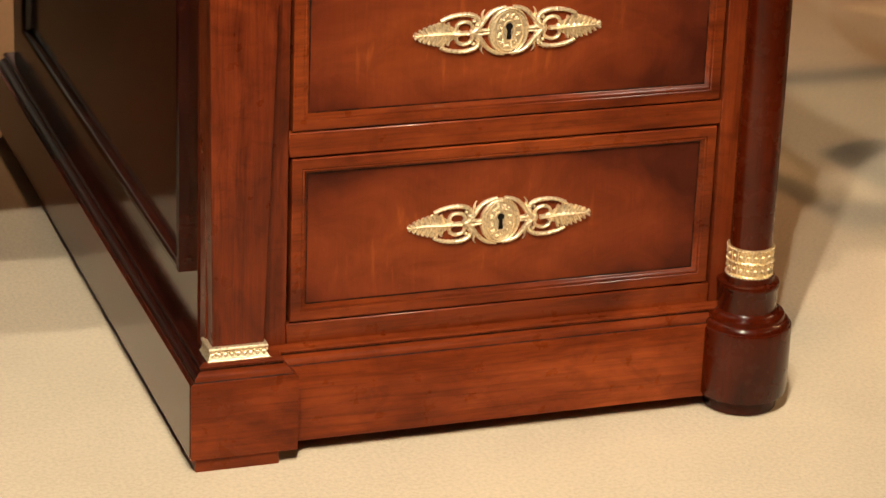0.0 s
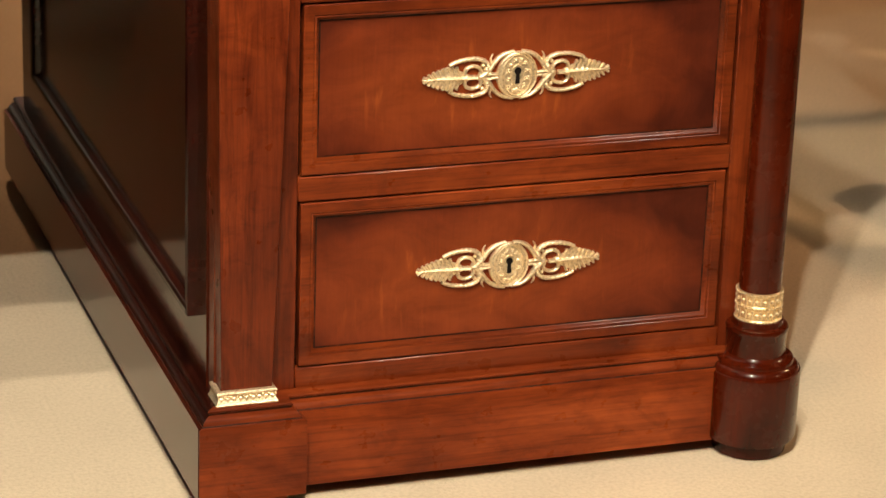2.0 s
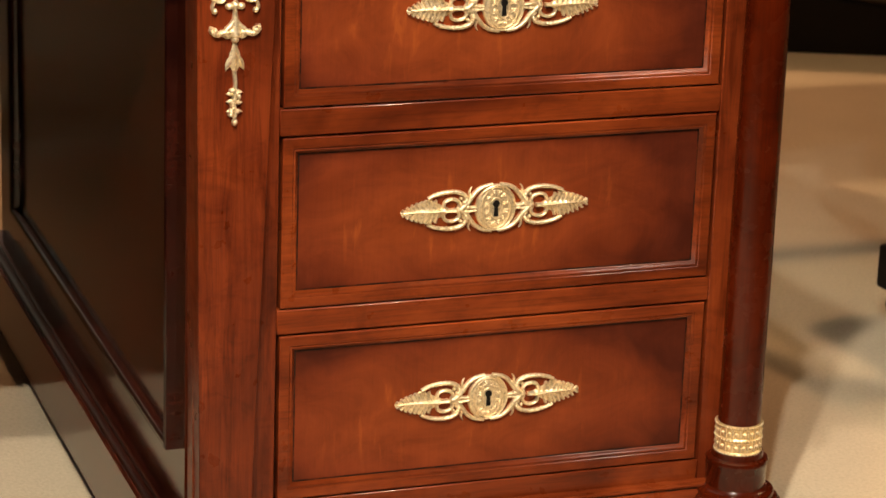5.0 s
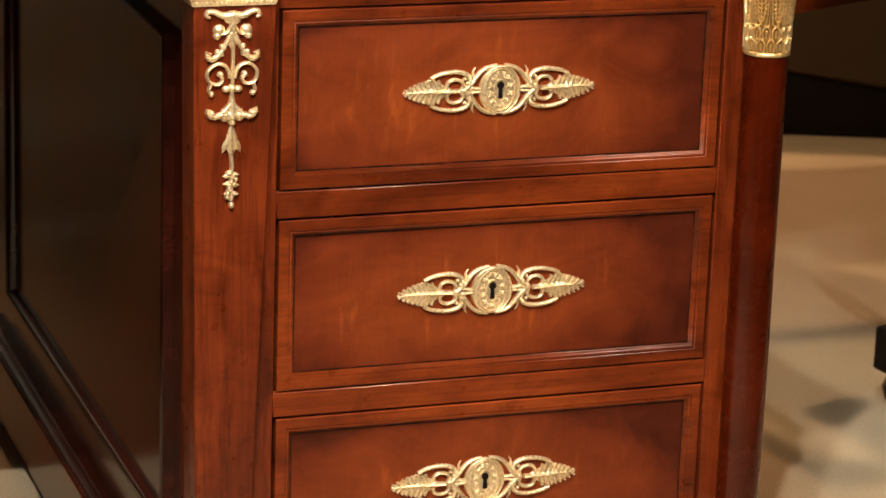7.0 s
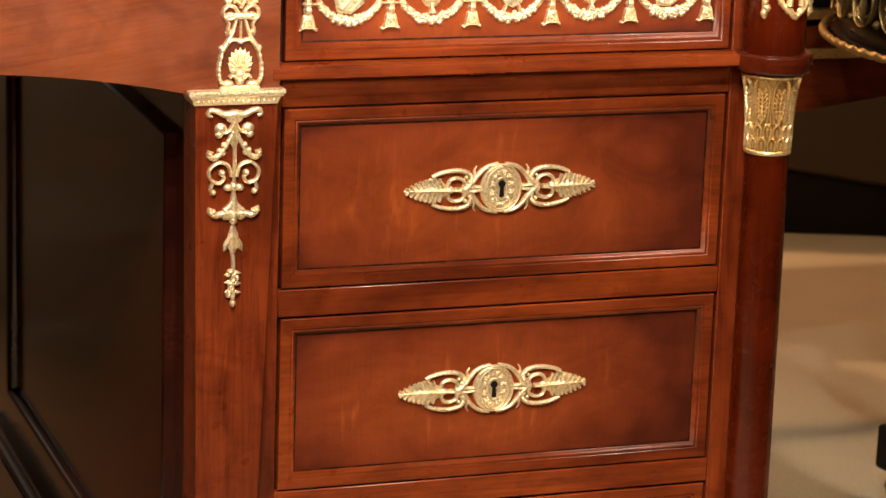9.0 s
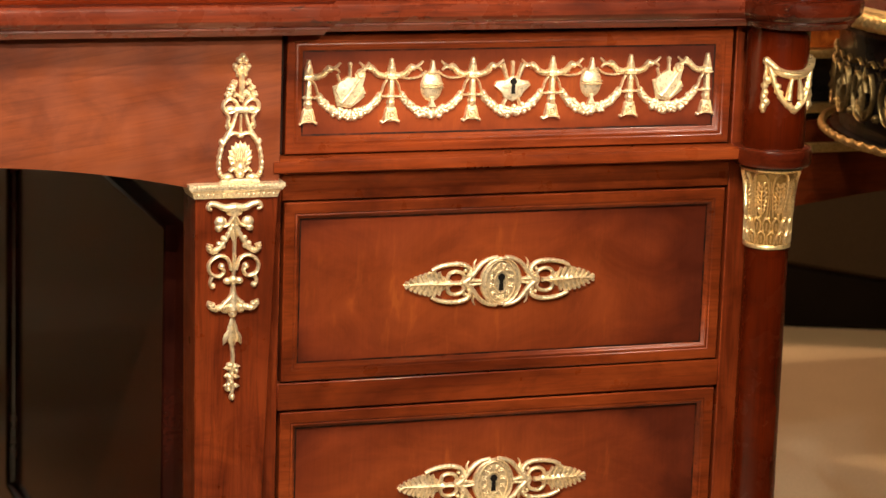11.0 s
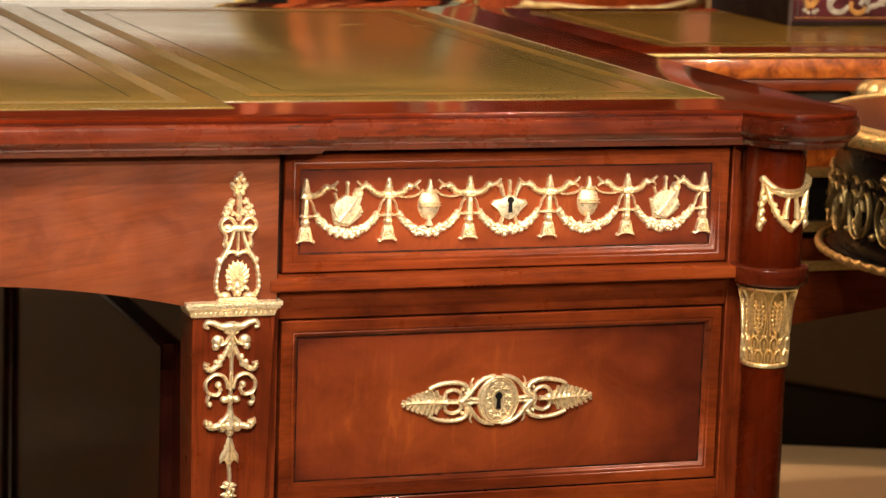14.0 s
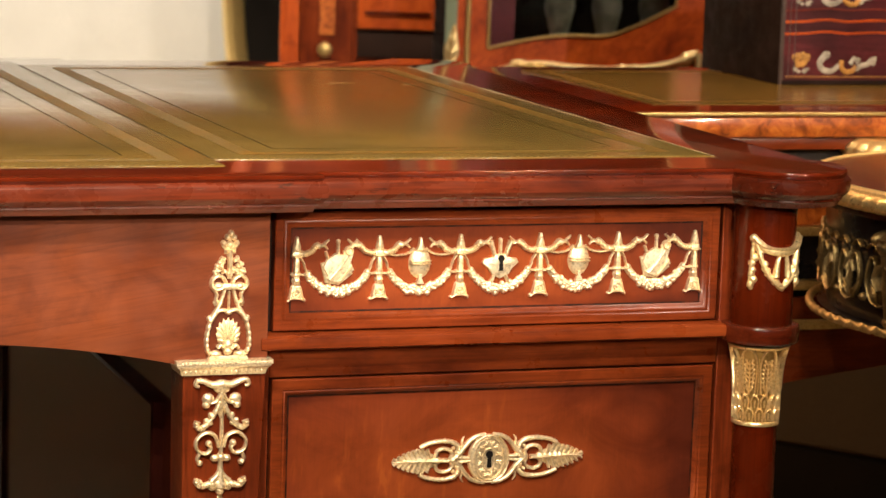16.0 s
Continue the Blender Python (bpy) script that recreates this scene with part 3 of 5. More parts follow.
            tagged(part("stitched_fillet", bm, PALE_GOLD, top, smooth=0), kind="stuff")
        bm = bmesh.new()
        for k in range(int((x1 - x0) / 0.006)):
            box(bm, x0 + k * 0.006, x0 + k * 0.006 + 0.003, y0 + 0.0025, y0 + 0.004, z1, z1 + 0.0003)
        tagged(part("gold_fillet", bm, TOOLED_GOLD, top, smooth=0), kind="stuff")
    for x, y, w in ((0.245, 0.655, 0.030), (0.318, 0.640, 0.018), (0.352, 0.700, 0.022)):
        bm = bmesh.new()
        loft(bm, [[(x, y, z1 + 0.0003), (x, y + 0.002, z1 + 0.0003)], [(x + w * 0.5, y + 0.001, z1 + 0.0003), (x + w * 0.5, y + 0.0036, z1 + 0.0003)], [(x + w, y - 0.002, z1 + 0.0003), (x + w, y - 0.001, z1 + 0.0003)]], False)
        part("scuff", bm, SCUFF, top, "pale scuff on the leather", smooth=0)
    return top


def arch(x):
    """Lower edge of the kneehole apron."""
    d = abs(x - MID)
    half = 0.309
    t = min(1.0, max(0.0, (half - d) / 0.20))
    return 0.6215 + 0.0225 * (1 - (1 - t) ** 2.0)


def apron(y_front, y_back, name="apron"):
    bm = bmesh.new()
    n = 60
    x0, x1 = 2 * MID + 0.0085, -0.0085
    rings = []
    for i in range(n + 1):
        x = x0 + (x1 - x0) * i / n
        lo = arch(x)
        rings.append([(x, y_front, lo), (x, y_front, 0.7455), (x, y_back, 0.7455), (x, y_back, lo)])
    loft(bm, rings, True, (True, True))
    bmesh.ops.recalc_face_normals(bm, faces=bm.faces)
    return part(name, bm, MAHOGANY_APRON, desk, "arched mahogany kneehole apron")


def keyhole(rel, u, v, w, s=1.0):
    """The dark keyhole: a round eye over a slot, standing just proud of the boss."""
    out = [(u + 0.0026 * s * math.cos(a), v + 0.003 * s + 0.0026 * s * math.sin(a)) for a in (radians(-60 + 300 * i / 14) for i in range(15))]
    out += [(u - 0.0017 * s, v - 0.0062 * s), (u + 0.0017 * s, v - 0.0062 * s)]
    # no hole is cut: its darkness is the colour of this raised shape
    bm = bmesh.new()
    loft(bm, [[rel.at(a, b, w) for a, b in out], [rel.at(a, b, w + 0.0003) for a, b in out]], True, (True, True))
    bmesh.ops.recalc_face_normals(bm, faces=bm.faces)
    return bm


def escutcheon(u, z, y, drawer):
    """A pierced keyhole plate: oval medallion with a wreath, hugging arms, corded loops and a fern leaf on either side."""
    rel = Relief((u, y, z))
    rel.plate(oval(0.0176, 0.0198, 40), 0.0020, 0.0003)
    rel.rope(oval(0.0172, 0.0194, 28), 0.0022, 0.0030, n=2, closed=True)
    rel.rope(oval(0.0128, 0.0178, 24), 0.0014, 0.0034, n=2, closed=True)
    rng = random.Random(3)
    for k in range(12):     # small blossoms round the keyhole
        a = 2 * math.pi * (k + 0.5) / 12
        cu, cv = 0.0088 * math.cos(a), 0.0136 * math.sin(a)
        rel.dome(cu, cv, 0.0012, h=0.0022, seg=7, base=0.0018)
        for p in range(4):
            b = rng.uniform(0, 1.5) + p * math.pi / 2
            rel.dome(cu + 0.0017 * math.cos(b), cv + 0.0017 * math.sin(b), 0.0011, h=0.0016, seg=6, base=0.0018)
    rel.rope(oval(0.0054, 0.0092, 18, 0, -0.0004), 0.0012, 0.0032, n=2, closed=True)
    for s in (-1, 1):
        # fern leaf: a raised midrib with slanting toothed fronds
        rel.leaf(s * 0.0440, 0, s * 0.0840, 0, 0.0232, 0.0026, lobes=9, belly=0.40, depth=0.16)
        rel.rope([(s * 0.083, 0), (s * 0.066, 0.0003), (s * 0.050, 0), (s * 0.036, 0)], 0.0030, 0.0042, taper=(0.5, 1.3))
        for v in (-1, 1):
            for k in range(8):
                t = k / 7
                a = s * (0.0500 + 0.0290 * t)
                w = 0.0096 * math.sin(math.pi * (0.42 + 0.53 * t)) ** 0.8 + 0.0004
                rel.rope([(a, v * 0.0006), (a + s * 0.0018, v * w * 0.55), (a + s * 0.0036, v * w)], 0.0023, 0.0027, n=3, taper=(0.7, 1.15), seg=5)
            # corded outer loop
            rel.rope([(s * 0.0600, v * 0.0112), (s * 0.0540, v * 0.0140), (s * 0.0450, v * 0.0158), (s * 0.0360, v * 0.0158), (s * 0.0292, v * 0.0135), (s * 0.0262, v * 0.0092), (s * 0.0272, v * 0.0040)],
                     0.0042, 0.0034, twist=0.12, taper=(0.8, 1.05))
            # inner ring
            rel.rope([(s * 0.0462, v * 0.0020), (s * 0.0452, v * 0.0072), (s * 0.0405, v * 0.0096), (s * 0.0345, v * 0.0084), (s * 0.0318, v * 0.0048), (s * 0.0330, v * 0.0016)], 0.0032, 0.0030)
            # arm hugging the medallion, with a thorn
            rel.rope([(s * 0.0300, v * 0.0010), (s * 0.0244, v * 0.0064), (s * 0.0208, v * 0.0112), (s * 0.0164, v * 0.0158), (s * 0.0106, v * 0.0188), (s * 0.0030, v * 0.0202)], 0.0042, 0.0034, taper=(1.15, 0.8))
            rel.rope([(s * 0.0232, v * 0.0110), (s * 0.0236, v * 0.0158), (s * 0.0216, v * 0.0192)], 0.0026, 0.0026, taper=(1.1, 0.3))
            rel.rope([(s * 0.0300, v * 0.0018), (s * 0.0240, v * 0.0016), (s * 0.0176, v * 0.0012)], 0.0030, 0.0030)
            rel.dome(s * 0.0272, v * 0.0060, 0.0028, h=0.0042)
            rel.dome(s * 0.0308, v * 0.0098, 0.0019, h=0.0036)
            rel.dome(s * 0.0245, v * 0.0022, 0.0022, h=0.0040)
        rel.dome(s * 0.0450, 0, 0.0040, 0.0036, 0.0046)
        rel.dome(s * 0.0310, 0, 0.0046, 0.0036, 0.0046)
    hole = keyhole(rel, 0, 0.0002, 0.0030, 1.2)
    plate = rel.done("escutcheon", GILT, drawer, "pierced gilt-bronze keyhole plate with leaf ends")
    part("keyhole", hole, BLACK, drawer, smooth=0)
    return plate


def swag_frieze(x0, z, y, drawer):
    """Obelisks joined by flower swags, with trophies, urns and a keyhole shield between them."""
    rel = Relief((x0, y, z), fat=1.18)
    rng = random.Random(5)
    pitch = 0.0690
    for k in range(6):
        u = k * pitch
        # obelisk: bud finial, knot, slender shaft, cross-bar, bell-shaped foot with a stud
        rel.plate([(u - 0.0034, 0.0395), (u + 0.0034, 0.0395), (u + 0.0031, 0.0440), (u + 0.0019, 0.0485), (u + 0.0011, 0.0520), (u - 0.0011, 0.0520), (u - 0.0019, 0.0485), (u - 0.0031, 0.0440)], 0.0028, 0.0012)
        for s in (-1, 0, 1):
            rel.rope([(u + s * 0.0021, 0.0400), (u + s * 0.0017, 0.0450), (u + s * 0.0003, 0.0500)], 0.0009, 0.0036)
        rel.dome(u, 0.0415, 0.0030, 0.0040, 0.0042)
        rel.plate([(u - 0.0040, 0.0352), (u + 0.0040, 0.0352), (u + 0.0036, 0.0405), (u - 0.0036, 0.0405)], 0.0034, 0.0008)
        rel.rope([(u - 0.0044, 0.0365), (u, 0.0360), (u + 0.0044, 0.0365)], 0.0014, 0.0046)
        rel.plate([(u - 0.0027, 0.0120), (u + 0.0027, 0.0120), (u + 0.0020, 0.0360), (u - 0.0020, 0.0360)], 0.0026, 0.0004)
        for s in (-1, 1):
            rel.rope([(u + s * 0.0022, 0.0130), (u + s * 0.0015, 0.0355)], 0.0009, 0.0036)
        rel.dome(u, 0.0215, 0.0044, 0.0022, 0.0044)
        rel.dome(u, 0.0165, 0.0036, 0.0028, 0.0042)
        rel.plate([(u - 0.0052, 0.0016), (u + 0.0052, 0.0016), (u + 0.0050, 0.0096), (u + 0.0042, 0.0122), (u + 0.0024, 0.0140), (u - 0.0024, 0.0140), (u - 0.0042, 0.0122), (u - 0.0050, 0.0096)], 0.0022, 0.0004)
        rel.rope([(u - 0.0072, 0.0002), (u - 0.0040, 0.0020), (u, 0.0022), (u + 0.0040, 0.0020), (u + 0.0072, 0.0002)], 0.0018, 0.0032)
        for s in (-1, 1):
            rel.rope([(u + s * 0.0060, 0.0018), (u + s * 0.0048, 0.0070), (u + s * 0.0036, 0.0120)], 0.0010, 0.0036)
            rel.dome(u + s * 0.0072, 0.0008, 0.0014, h=0.0028)
        rel.rope(oval(0.0030, 0.0030, 10, u, 0.0064), 0.0010, 0.0036, n=2, closed=True)
        rel.dome(u, 0.0064, 0.0017, h=0.0052)
        # knotted ribbon arms with forked ends, and straps to the swags
        for s in (-1, 1):
            if (k == 0 and s < 0) or (k == 5 and s > 0):
                continue
            rel.rope([(u + s * 0.002, 0.0392), (u + s * 0.0060, 0.0378), (u + s * 0.0100, 0.0388), (u + s * 0.0130, 0.0405), (u + s * 0.0160, 0.0440), (u + s * 0.0195, 0.0440)], 0.0042, 0.0036, twist=0.15)
            rel.dome(u + s * 0.0110, 0.0392, 0.0026, 0.0020, 0.0042)
            rel.dome(u + s * 0.0172, 0.0446, 0.0030, 0.0026, 0.0044)
            rel.rope([(u + s * 0.0185, 0.0440), (u + s * 0.0225, 0.0455), (u + s * 0.0268, 0.0492)], 0.0024, 0.0030, taper=(1.2, 0.6))
            rel.rope([(u + s * 0.0200, 0.0445), (u + s * 0.0235, 0.0440), (u + s * 0.0258, 0.0415)], 0.0022, 0.0028, taper=(1.2, 0.6))
            rel.rope([(u + s * 0.0030, 0.0355), (u + s * 0.0060, 0.0310), (u + s * 0.0075, 0.0260), (u + s * 0.0095, 0.0222)], 0.0017, 0.0028)
            rel.rope([(u, 0.0216), (u + s * 0.0050, 0.0212), (u + s * 0.0098, 0.0216)], 0.0018, 0.0030, twist=0.2)
            rel.dome(u + s * 0.0098, 0.0226, 0.0024, h=0.0040)
    for k in range(5):
        a, b = k * pitch, (k + 1) * pitch
        m = (a + b) / 2
        line = [(a + 0.0095, 0.0215), (a + 0.0140, 0.0158), (a + 0.0205, 0.0108), (m - 0.0070, 0.0078), (m, 0.0070), (m + 0.0070, 0.0078), (b - 0.0205, 0.0108), (b - 0.0140, 0.0158), (b - 0.0095, 0.0215)]
        rel.rope(line, 0.0054, 0.0020, n=4)
        # dense flowers and berries, fuller towards the middle
        spine = smooth_path([(*p, 0) for p in line], 5)
        for i, p in enumerate(spine):
            full = 1 - abs(2 * i / (len(spine) - 1) - 1)
            for _ in range(3):
                reach = 0.0012 + 0.0026 * full ** 0.6
                du, dv = rng.uniform(-0.6, 0.6) * reach, rng.uniform(-1, 1) * reach
                r = rng.uniform(0.0018, 0.0027) * (0.85 + 0.25 * full)
                rel.dome(p.x + du, p.y + dv, r, r * rng.uniform(0.7, 1.0), h=0.0030 + rng.uniform(0, 0.0010), seg=8, turn=rng.uniform(0, 3))
        if k in (1, 3):     # oval urn with two bands, cone lid and corded handles
            rel.dome(m, 0.0290, 0.0088, 0.0116, 0.0046, 24)
            for v in (0.0308, 0.0284):
                rel.rope([(m - 0.0086, v + 0.0003), (m, v - 0.0002), (m + 0.0086, v + 0.0003)], 0.0008, 0.0058)
            rel.plate([(m - 0.0042, 0.0392), (m + 0.0042, 0.0392), (m + 0.0022, 0.0430), (m + 0.0008, 0.0500), (m - 0.0008, 0.0500), (m - 0.0022, 0.0430)], 0.0036, 0.0010)
            rel.rope([(m - 0.0044, 0.0398), (m + 0.0044, 0.0398)], 0.0012, 0.0044)
            rel.plate([(m - 0.0036, 0.0120), (m + 0.0036, 0.0120), (m + 0.0012, 0.0170), (m + 0.0018, 0.0200), (m - 0.0018, 0.0200), (m - 0.0012, 0.0170)], 0.0038)
            for s in (-1, 1):
                rel.rope([(m + s * 0.0050, 0.0412), (m + s * 0.0100, 0.0372), (m + s * 0.0165, 0.0356), (m + s * 0.0230, 0.0358), (m + s * 0.0290, 0.0372)], 0.0015, 0.0026, twist=0.3)
        elif k in (0, 4):   # trophy of a tilted shield over crossed arms
            rel.plate([(m - 0.0145, 0.0305), (m - 0.0105, 0.0145), (m + 0.0010, 0.0125), (m + 0.0125, 0.0215), (m + 0.0095, 0.0330), (m - 0.0080, 0.0320)], 0.0019)
            rel.plate([(m + 0.0040, 0.0400), (m + 0.0110, 0.0430), (m + 0.0130, 0.0400), (m + 0.0105, 0.0300), (m + 0.0135, 0.0240), (m + 0.0060, 0.0215)], 0.0020)
            rel.plate([(m - 0.0100, 0.0330), (m - 0.0128, 0.0270), (m - 0.0060, 0.0158), (m + 0.0020, 0.0140), (m + 0.0078, 0.0180), (m + 0.0112, 0.0262), (m + 0.0070, 0.0362), (m - 0.0020, 0.0384)], 0.0032, 0.0006)
            rel.rope([(m - 0.0078, 0.0172), (m + 0.0004, 0.0268), (m + 0.0070, 0.0364)], 0.0036, 0.0052, taper=(1.0, 0.9))
            rel.rope([(m + 0.0010, 0.0160), (m + 0.0066, 0.0226), (m + 0.0108, 0.0285)], 0.0014, 0.0046)
            rel.rope(oval(0.0030, 0.0030, 10, m + 0.0088, 0.0402), 0.0014, 0.0040, n=2, closed=True)
            rel.rope([(m - 0.0002, 0.0360), (m, 0.0470)], 0.0028, 0.0032, taper=(1.0, 0.8))
            rel.dome(m, 0.0476, 0.0019, h=0.0040)
            rel.rope([(m - 0.0080, 0.0330), (m - 0.0105, 0.0400)], 0.0022, 0.0028)
            rel.rope([(m + 0.0110, 0.0415), (m + 0.0160, 0.0490)], 0.0018, 0.0028)
        else:               # keyhole shield over crossed trophies
            rel.plate([(m, 0.0150), (m + 0.0078, 0.0190), (m + 0.0095, 0.0225), (m + 0.0158, 0.0282), (m + 0.0138, 0.0318), (m + 0.0068, 0.0326), (m + 0.0032, 0.0352), (m - 0.0032, 0.0352), (m - 0.0068, 0.0326), (m - 0.0138, 0.0318), (m - 0.0158, 0.0282), (m - 0.0095, 0.0225), (m - 0.0078, 0.0190)], 0.0030, 0.0008)
            for s in (-1, 1):
                rel.rope([(m + s * 0.0045, 0.0330), (m + s * 0.0068, 0.0400), (m + s * 0.0092, 0.0460)], 0.0034, 0.0034, taper=(0.8, 1.2))
                rel.rope([(m + s * 0.0050, 0.0180), (m + s * 0.0075, 0.0120)], 0.0026, 0.0036)
            rel.rope([(m, 0.0330), (m, 0.0460)], 0.0026, 0.0030)
            rel.dome(m, 0.0465, 0.0019, h=0.0038)
            hole = keyhole(rel, m, 0.0285, 0.0042, 1.1)
    rel.done("swag_mount", GILT, drawer, "gilt-bronze frieze mount of swags, urns and obelisks")
    part("keyhole", hole, BLACK, drawer, smooth=0)


PANEL = 0.0045          # depth of the sunk drawer panels


def drawer(x0, x1, z0, z1, parent, label, flat=0.0086):
    """A drawer front: flat frame, bead and cove moulding, shallow sunk panel."""
    bm = framed(bmesh.new(), x0, x1, z0, z1, [(0.0, 0.020), (0.0, 0.0009), (0.0004, 0.0003), (0.0009, 0.0), (flat, 0.0)])
    for f in list(bm.faces)[4:12]:
        f.material_index = 1
    front = part("drawer", bm, MAHOGANY, parent, label, smooth=0)
    k = (0.0141 - flat) / 0.0055
    rows = [(0.0, 0.0), (0.0004, 0.0008), (0.0009, 0.0012), (0.0014, 0.0006), (0.0020, 0.0004), (0.0027, 0.0008), (0.0032, 0.0018), (0.0038, 0.0026), (0.0046, 0.0032), (0.0052, 0.0040), (0.0055, 0.0056), (0.0062, 0.0056)]
    part("panel_moulding", framed(bmesh.new(), x0, x1, z0, z1, [(flat + a * k, d) for a, d in rows]), MAHOGANY, front, smooth=50)
    part("quirk_line", framed(bmesh.new(), x0, x1, z0, z1, [(0.0139, PANEL - 0.0004), (0.0153, PANEL - 0.0003)]), QUIRK_DARK, front, "dark strip in the quirk of the moulding", smooth=0)
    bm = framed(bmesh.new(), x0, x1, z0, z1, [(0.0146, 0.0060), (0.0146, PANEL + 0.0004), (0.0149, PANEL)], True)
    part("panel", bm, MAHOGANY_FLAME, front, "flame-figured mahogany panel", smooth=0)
    return front


def pilaster_ornament(parent):
    """The gilt drop below the pilaster's cap and the anthemion spray above it."""
    x, y = -0.0445, -0.0182
    rel = Relief((x, y, 0.0), fat=1.02)
    # below the cap: shell bracket, leaf husks, scrolls, bell flowers
    for s in (-1, 1):
        rel.rope([(0, 0.6065), (s * 0.008, 0.6060), (s * 0.014, 0.6085), (s * 0.0195, 0.6095), (s * 0.0215, 0.6060), (s * 0.0185, 0.6045)], 0.0042, 0.0034, taper=(1.5, 0.6))
        rel.dome(s * 0.0110, 0.5945, 0.0052, 0.0048, 0.0044)
        rel.dome(s * 0.0125, 0.5900, 0.0034, h=0.0040)
        rel.rope([(0, 0.6010), (s * 0.0050, 0.5925), (s * 0.0110, 0.5915)], 0.0026, 0.0030)
        rel.rope([(s * 0.0012, 0.5925), (s * 0.0050, 0.5840), (s * 0.0105, 0.5755), (s * 0.0165, 0.5712), (s * 0.0200, 0.5735), (s * 0.0192, 0.5772)], 0.0052, 0.0036, taper=(0.7, 1.0), twist=0.14)
        for du, dv in ((0.0085, 0.5815), (0.0120, 0.5770), (0.0150, 0.5715), (0.0090, 0.5752)):
            rel.dome(s * du, dv, 0.0024, h=0.0036)
        rel.rope([(s * 0.0020, 0.5560), (s * 0.0050, 0.5650), (s * 0.0130, 0.5675), (s * 0.0200, 0.5615), (s * 0.0185, 0.5535), (s * 0.0115, 0.5510), (s * 0.0080, 0.5555), (s * 0.0115, 0.5590)], 0.0030, 0.0032)
        rel.dome(s * 0.0098, 0.5590, 0.0028, h=0.0046)
        rel.rope([(s * 0.0170, 0.5520), (s * 0.0188, 0.5465), (s * 0.0170, 0.5430)], 0.0030, 0.0030)
        rel.dome(s * 0.0168, 0.5435, 0.0026, h=0.0038)
        rel.dome(s * 0.0048, 0.5470, 0.0036, 0.0030, 0.0040)
        rel.rope([(0, 0.5400), (s * 0.0030, 0.5330), (s * 0.0075, 0.5285)], 0.0038, 0.0034, taper=(0.6, 1.2))
        rel.rope([(s * 0.0040, 0.5262), (s * 0.0090, 0.5262), (s * 0.0150, 0.5248), (s * 0.0192, 0.5280), (s * 0.0186, 0.5312)], 0.0050, 0.0040, taper=(1.1, 0.8), twist=0.12)
        rel.dome(s * 0.0165, 0.5278, 0.0026, h=0.0048)
        rel.dome(s * 0.0060, 0.5245, 0.0040, h=0.0042)
        rel.leaf(0, 0.5120, s * 0.0075, 0.4950, 0.0062, 0.0034, lobes=2, belly=0.7)
    rel.dome(0, 0.6040, 0.0075, 0.0060, 0.0046)
    rel.rope([(0, 0.6000), (0.0004, 0.5700), (0, 0.5500), (0, 0.5300)], 0.0030, 0.0032)
    rel.leaf(0, 0.5960, 0, 0.5760, 0.0095, 0.0044, lobes=3)
    rel.dome(0, 0.5475, 0.0036, 0.0044, 0.0048)
    rel.rope([(0, 0.5450), (0, 0.5360), (0, 0.5240)], 0.0056, 0.0036, taper=(0.5, 1.5))
    rel.dome(0, 0.5260, 0.0066, 0.0054, 0.0056)
    rel.dome(0, 0.5205, 0.0036, h=0.0046)
    rel.leaf(0, 0.5190, 0, 0.4920, 0.0120, 0.0040, lobes=3, belly=0.65)
    rel.rope([(-0.0006, 0.4960), (0.0006, 0.4840), (-0.0005, 0.4700), (0.0008, 0.4610), (0, 0.4560)], 0.0034, 0.0030)
    rng = random.Random(8)
    for k in range(9):
        rel.dome(rng.uniform(-0.0036, 0.0036), 0.4785 - 0.0024 * k, rng.uniform(0.0020, 0.0028), rng.uniform(0.0022, 0.0032), h=0.0044)
    for s, v in ((-1, 0.4765), (1, 0.4775), (-1, 0.4700), (1, 0.4690), (-1, 0.4620), (1, 0.4615)):
        rel.leaf(0, v, s * 0.0070, v - 0.0004, 0.0052, 0.0036, lobes=2)
    rel.dome(0.0004, 0.4525, 0.0026, 0.0034, 0.0044)
    rel.done("drop_mount", GILT, parent, "gilt-bronze pendant of husks, scrolls and bellflowers")
    # above the cap: shell in a corded loop, ribbon bow, rising flowers
    rel = Relief((-0.0408, y, 0.0), fat=1.18)
    for s in (-1, 1):
        # corded loop round the shell, drawn in to the bow
        rel.rope([(s * 0.0070, 0.6300), (s * 0.0130, 0.6300), (s * 0.0168, 0.6350), (s * 0.0170, 0.6450), (s * 0.0145, 0.6570)], 0.0030, 0.0034, twist=0.2)
        rel.dome(s * 0.0150, 0.6585, 0.0024, h=0.0038)
        rel.rope([(s * 0.0145, 0.6570), (s * 0.0105, 0.6635), (s * 0.0065, 0.6710), (s * 0.0030, 0.6830)], 0.0036, 0.0034, taper=(1.1, 0.6))
        rel.rope([(s * 0.0120, 0.6600), (s * 0.0070, 0.6650), (0, 0.6640)], 0.0026, 0.0030)
        rel.dome(s * 0.0095, 0.6302, 0.0044, 0.0030, 0.0048)
        rel.rope([(s * 0.0030, 0.6345), (s * 0.0060, 0.6372), (s * 0.0085, 0.6350)], 0.0026, 0.0040)
        # bow loops, each holding a bud, and fluttering ends
        rel.rope([(s * 0.0020, 0.6850), (s * 0.0045, 0.6900), (s * 0.0095, 0.6922), (s * 0.0138, 0.6890), (s * 0.0140, 0.6840), (s * 0.0105, 0.6815), (s * 0.0050, 0.6830)], 0.0026, 0.0036)
        rel.dome(s * 0.0085, 0.6840, 0.0042, 0.0028, 0.0048)
        rel.rope([(s * 0.0122, 0.6820), (s * 0.0098, 0.6775), (s * 0.0105, 0.6735), (s * 0.0098, 0.6710)], 0.0024, 0.0030)
